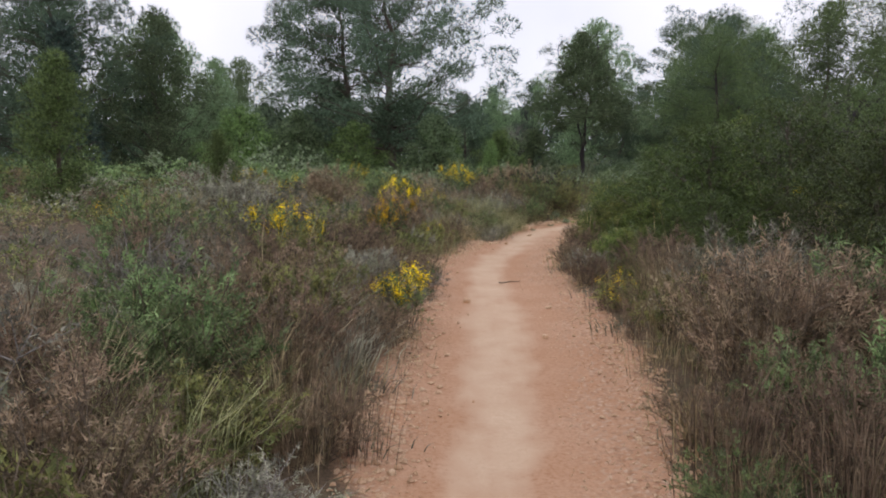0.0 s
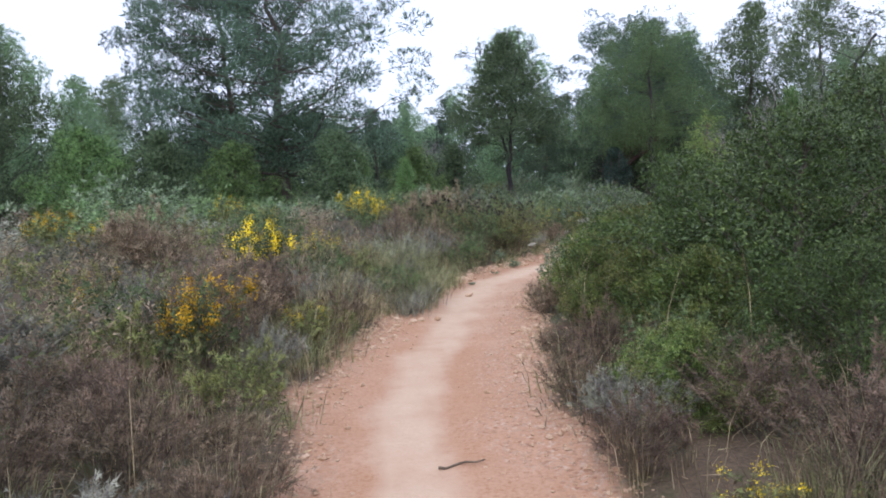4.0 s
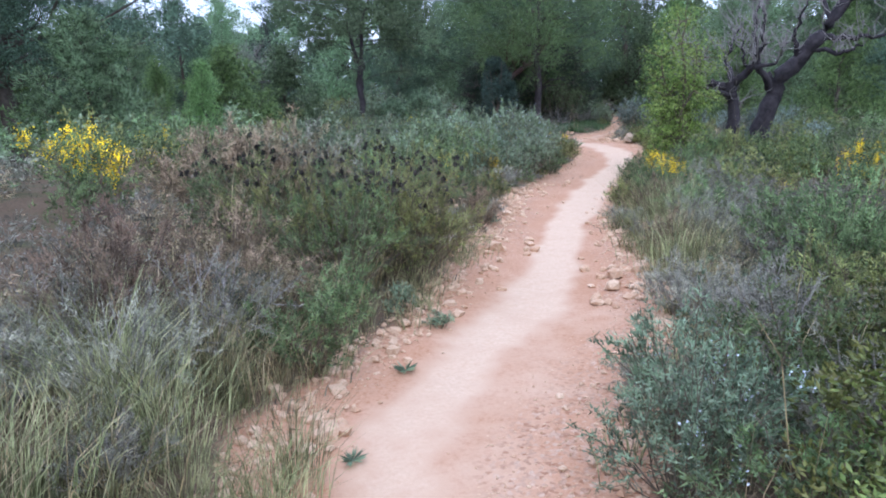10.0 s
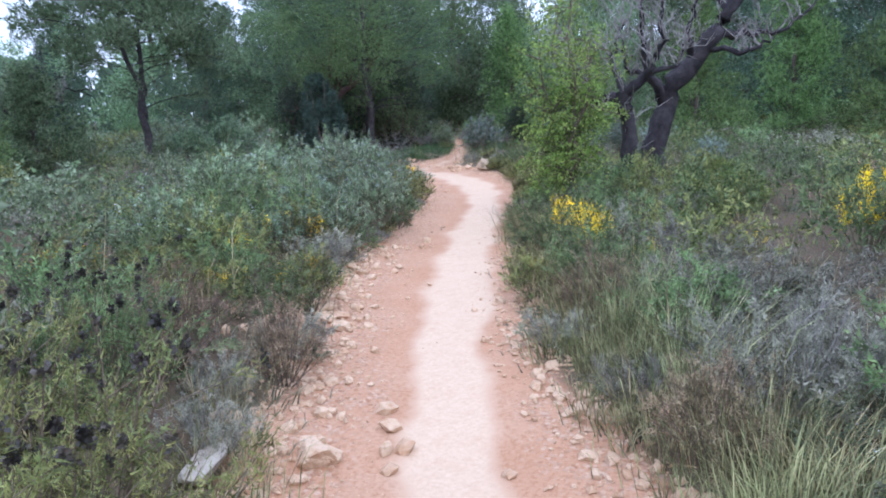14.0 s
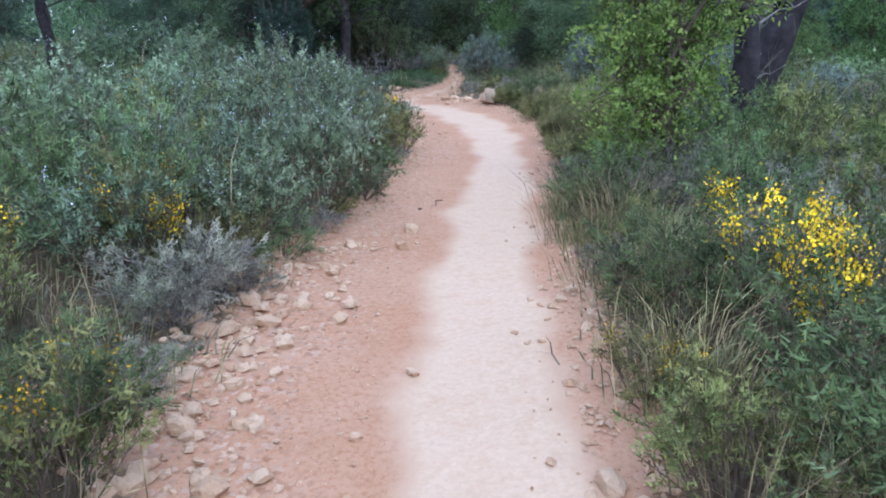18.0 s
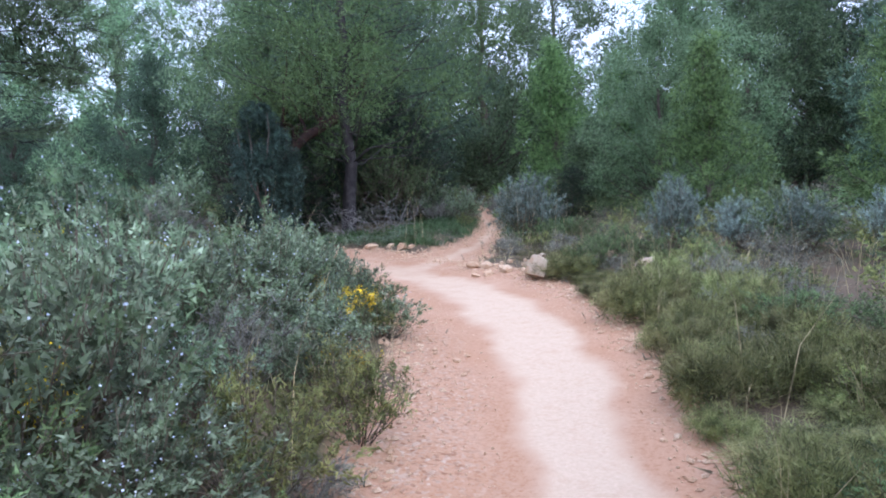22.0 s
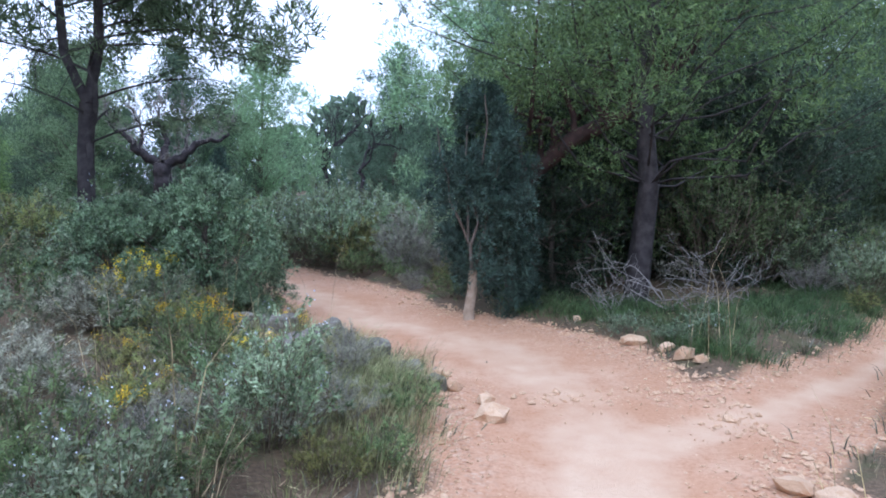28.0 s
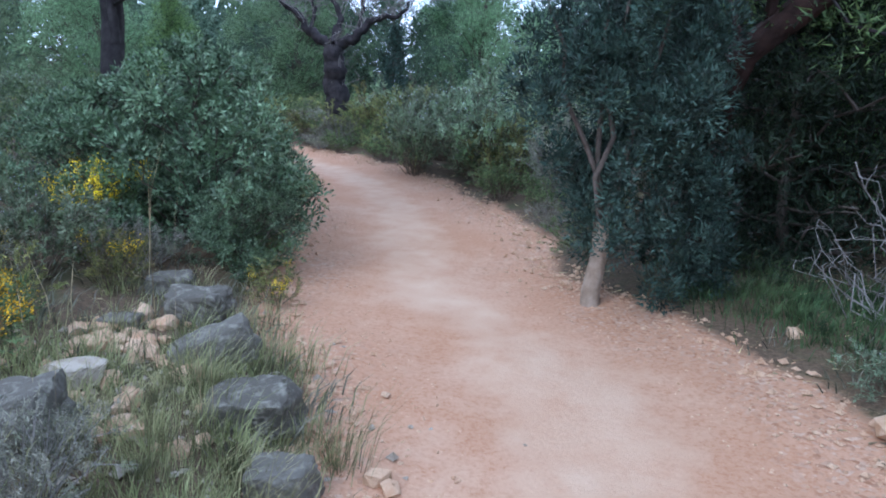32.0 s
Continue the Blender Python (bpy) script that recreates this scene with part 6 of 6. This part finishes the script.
tg = [(5.3, 15.9), (5.7, 15.6), (5.5, 16.3), (6.2, 16.2), (5.9, 15.9), (0.9, 13.7), (1.2, 14.3), (0.5, 14.2), (0.2, 15.0), (1.5, 15.2), (1.0, 15.5), (0.7, 14.8), (1.8, 14.9), (0.9, 12.6), (0.4, 13.1), (-0.4, 12.3), (0.1, 11.2), (-0.9, 2.2), (-1.4, 2.6), (7.4, 19.6), (7.7, 20.0), (9.0, 20.7), (1.85, 4.6), (1.9, 5.3), (2.0, 6.6)]
STRAW = [tussock(24 + i, 90, 0.42, 0.0022, 0.7, 0.12, M_STRAW) for i in range(3)]
for i, (x, y, _) in enumerate(np.vstack([spots_near(rng, 34, 0.15, 1.8, 9, 15, (1,)), spots_near(rng, 14, 0.15, 1.5, 1, 9, (1,)), spots_near(rng, 10, 0.2, 1.2, 6, 9, (-1,)), spots_near(rng, 26, 0.15, 1.6, 14, 20, (-1,)), spots_near(rng, 14, 0.1, 1.2, 14, 19, (1,))])):
    clump(STRAW[i % 3], x, y, rng.uniform(0.6, 1.15), "clump of dry straw-coloured grass among the scrub", "dry grass clumps")
PALE = [tussock(34 + i, 300, 0.34, 0.0026, 0.9, 0.13, M_GREY) for i in range(2)]
for i, (x, y) in enumerate(((-0.91, 5.0), (-1.07, 4.61), (-0.65, 4.7), (-0.85, 4.3), (-1.3, 5.2), (-0.6, 3.9), (1.0, 12.6), (0.9, 12.1), (0.75, 11.6))):
    clump(PALE[i % 2], x, y, rng.uniform(0.75, 1.2), "dense cushion of grey-green fine grass", "grey-green grass cushions")
TALL = [tussock(14 + i, 150, 0.5, 0.0018, 0.6, 0.1) for i in range(3)]
for i, (x, y) in enumerate(tg + [(4.65, 15.11), (4.8, 15.3), (4.9, 15.0), (5.1, 15.4), (6.1, 17.3), (6.4, 17.2), (6.9, 18.7), (7.2, 18.9), (6.0, 16.7), (5.6, 16.6), (1.05, 13.6), (0.8, 13.9), (0.6, 13.2), (1.0, 14.4), (0.4, 12.8), (0.7, 12.4), (1.12, 12.5), (1.2, 12.8), (1.38, 13.15), (1.0, 12.2), (0.95, 11.9), (1.5, 13.4), (0.6, 13.4), (1.1, 13.2), (0.3, 13.9), (1.3, 14.0), (0.8, 14.3), (1.5, 14.6), (10.15, 28.45), (9.95, 28.2), (9.8, 27.8), (10.0, 27.9), (10.05, 28.95), (9.95, 28.35), (9.7, 28.5), (9.5, 28.95)]):
    clump(TALL[i % 3], x, y, rng.uniform(0.75, 1.2) * (0.55 if y > 27 else 1.0), "tall fine yellow-green grass clump", "tall grass clumps")
RUSSET = [tussock(44 + i, 130, 0.62, 0.0017, 0.35, 0.11, M_BROWN) for i in range(3)]
for i, (x, y, _) in enumerate(np.vstack([spots_near(rng, 34, 0.15, 0.9, 1.2, 6.5, (-1,)), spots_near(rng, 26, 0.1, 2.4, 1.0, 9, (1,))])):
    clump(RUSSET[i % 3], x, y, rng.uniform(0.6, 1.05), "tall russet dry grass standing among the scrub", "russet grass clumps")
st = np.column_stack([rng.normal(13.6, 1.0, 34), rng.normal(26.2, 1.0, 34), rng.uniform(0.6, 1.4, 34)])
grass("straw_by_silver_bushes", st[trail_gap(st[:, 0], st[:, 1])[0] > 0.2], M_STRAW, "tall dry straw between silver bushes", 16, 0.34, 0.0016, 0.7, 8, 0.16)
grass("tall_stalks", spots_near(rng, 260, 0.15, 3, 0, 30), M_STRAW, "single tall bleached stalks", 2, 0.9, 0.0022, 0.35, 10, 0.05)

grass("low_cover", spots_near(rng, 1300, 0.08, 3.2, 0, 31), M_GREY, "low grey-green herbs covering the ground between the shrubs", 22, 0.11, 0.004, 1.2, 11, 0.14)
# ---- small plants at the trail's edge ----
def rosette(seed, mat, size):
    r = np.random.default_rng(seed)
    n = 30
    a = np.arange(n) * 2.399
    d = unit(np.stack([np.cos(a), np.sin(a), r.uniform(0.15, 0.6, n)], 1))
    return mesh_of("rosette", *blades(np.zeros((n, 3)) + np.array([0, 0, 0.01]), d, size * r.uniform(0.4, 0.85, n), size * 0.11, r), mat)


ROSETTES = ((2.67, 14.94, 0.11, 1), (2.23, 14.28, 0.12, 2), (1.75, 13.49, 0.1, 3))
SPURGES = ((2.44, 15.13, 0.8), (0.08, 10.94, 0.8), (2.65, 14.87, 0.5), (4.3, 17.8, 0.6))
for x, y, size, seed in ROSETTES:
    ob = tagged(new("rosette_plant", rosette(seed, M_ROSE, size)), "flat grey-green leaf rosette on bare earth", "plant", "leaf rosettes")
    ob.location = (x, y, gz(x, y))
SPURGE = Kind("spurge_plant", "small upright glaucous spurge plant", "plant", "glaucous plants",
              [shrub_parts(131, M_ROSE, 0.34, 0.14, 9, 34, (0.035, 0.011), 0.5, True)])
for x, y, s in SPURGES:
    SPURGE.put(x, y, s)

# ---- dry litter between the plants ----
r = np.random.default_rng(21)
lx, ly = r.uniform(-3, 15, 60000), r.uniform(-0.5, 36, 60000)
lg = trail_gap(lx, ly)[0]
ok = (lg > 0.0) & (lg < 2.2)
lx, ly = lx[ok][:14000], ly[ok][:14000]
flat = dirs(r, len(lx))
flat[:, 2] *= 0.25
litter_p = np.stack([lx, ly, ground_z(lx, ly) + 0.012], 1)
for k, (mat, label) in enumerate(((M_STRAW, "bleached dry grass litter on the ground"), (M_BROWN, "brown leaf litter on the ground"))):
    tagged(new("ground_litter", mesh_of("ground_litter", *blades(litter_p[k::2], unit(flat[k::2]), r.uniform(0.03, 0.12, len(litter_p[k::2])), 0.006 + 0.006 * k, r, False), mat)), label, "litter", kind="stuff")

# ---- far woods all round ----
def woods(seed, count, lo, hi):
    r = np.random.default_rng(seed)
    ang, dist = r.uniform(0, 6.283, count), r.uniform(lo, hi, count)
    x, y = 8 + np.cos(ang) * dist, 22 + np.sin(ang) * dist
    keep = trail_gap(x, y)[0] > 4
    x, y = x[keep], y[keep]
    front = (np.cos(ang - 1.15) > -0.05)
    h, w = r.uniform(3.6, 6.2, len(x)) * (0.75 + dist[keep] / 150), r.uniform(3.5, 6, len(x))
    per = np.where(front[keep], 640, 80)
    i = np.repeat(np.arange(len(x)), per)
    u = r.uniform(0, 1, len(i))
    a = r.uniform(0, 6.283, len(i))
    depth = r.uniform(0.25, 1, len(i)) ** 0.55
    lobes = 0.75 + 0.22 * np.sin(a * 3 + u * 7 + i) + 0.1 * np.sin(a * 7 - u * 15 + 2 * i)
    rad = w[i] / 2 * np.sqrt(np.clip(1 - (2 * np.abs(u - 0.38) / 1.27) ** 2, 0.015, 1)) * depth * lobes
    p = np.stack([x[i] + np.cos(a) * rad, y[i] + np.sin(a) * rad, ground_z(x, y)[i] + u * h[i]], 1)
    d = unit(np.stack([np.cos(a) * 0.5, np.sin(a) * 0.5, np.full(len(i), 0.7)], 1) + r.normal(size=(len(i), 3)) * 0.5)
    rim = depth > 0.86
    return tagged(new("far_woods", mesh_of("far_woods", *blades(p, d, np.where(rim, 0.32, 0.7) * r.uniform(0.7, 1.2, len(i)), np.where(rim, 0.1, 0.4), r), M_WOODS)), "distant green pine woods closing the view", "woods", kind="stuff")


woods(15, 480, 41, 110)
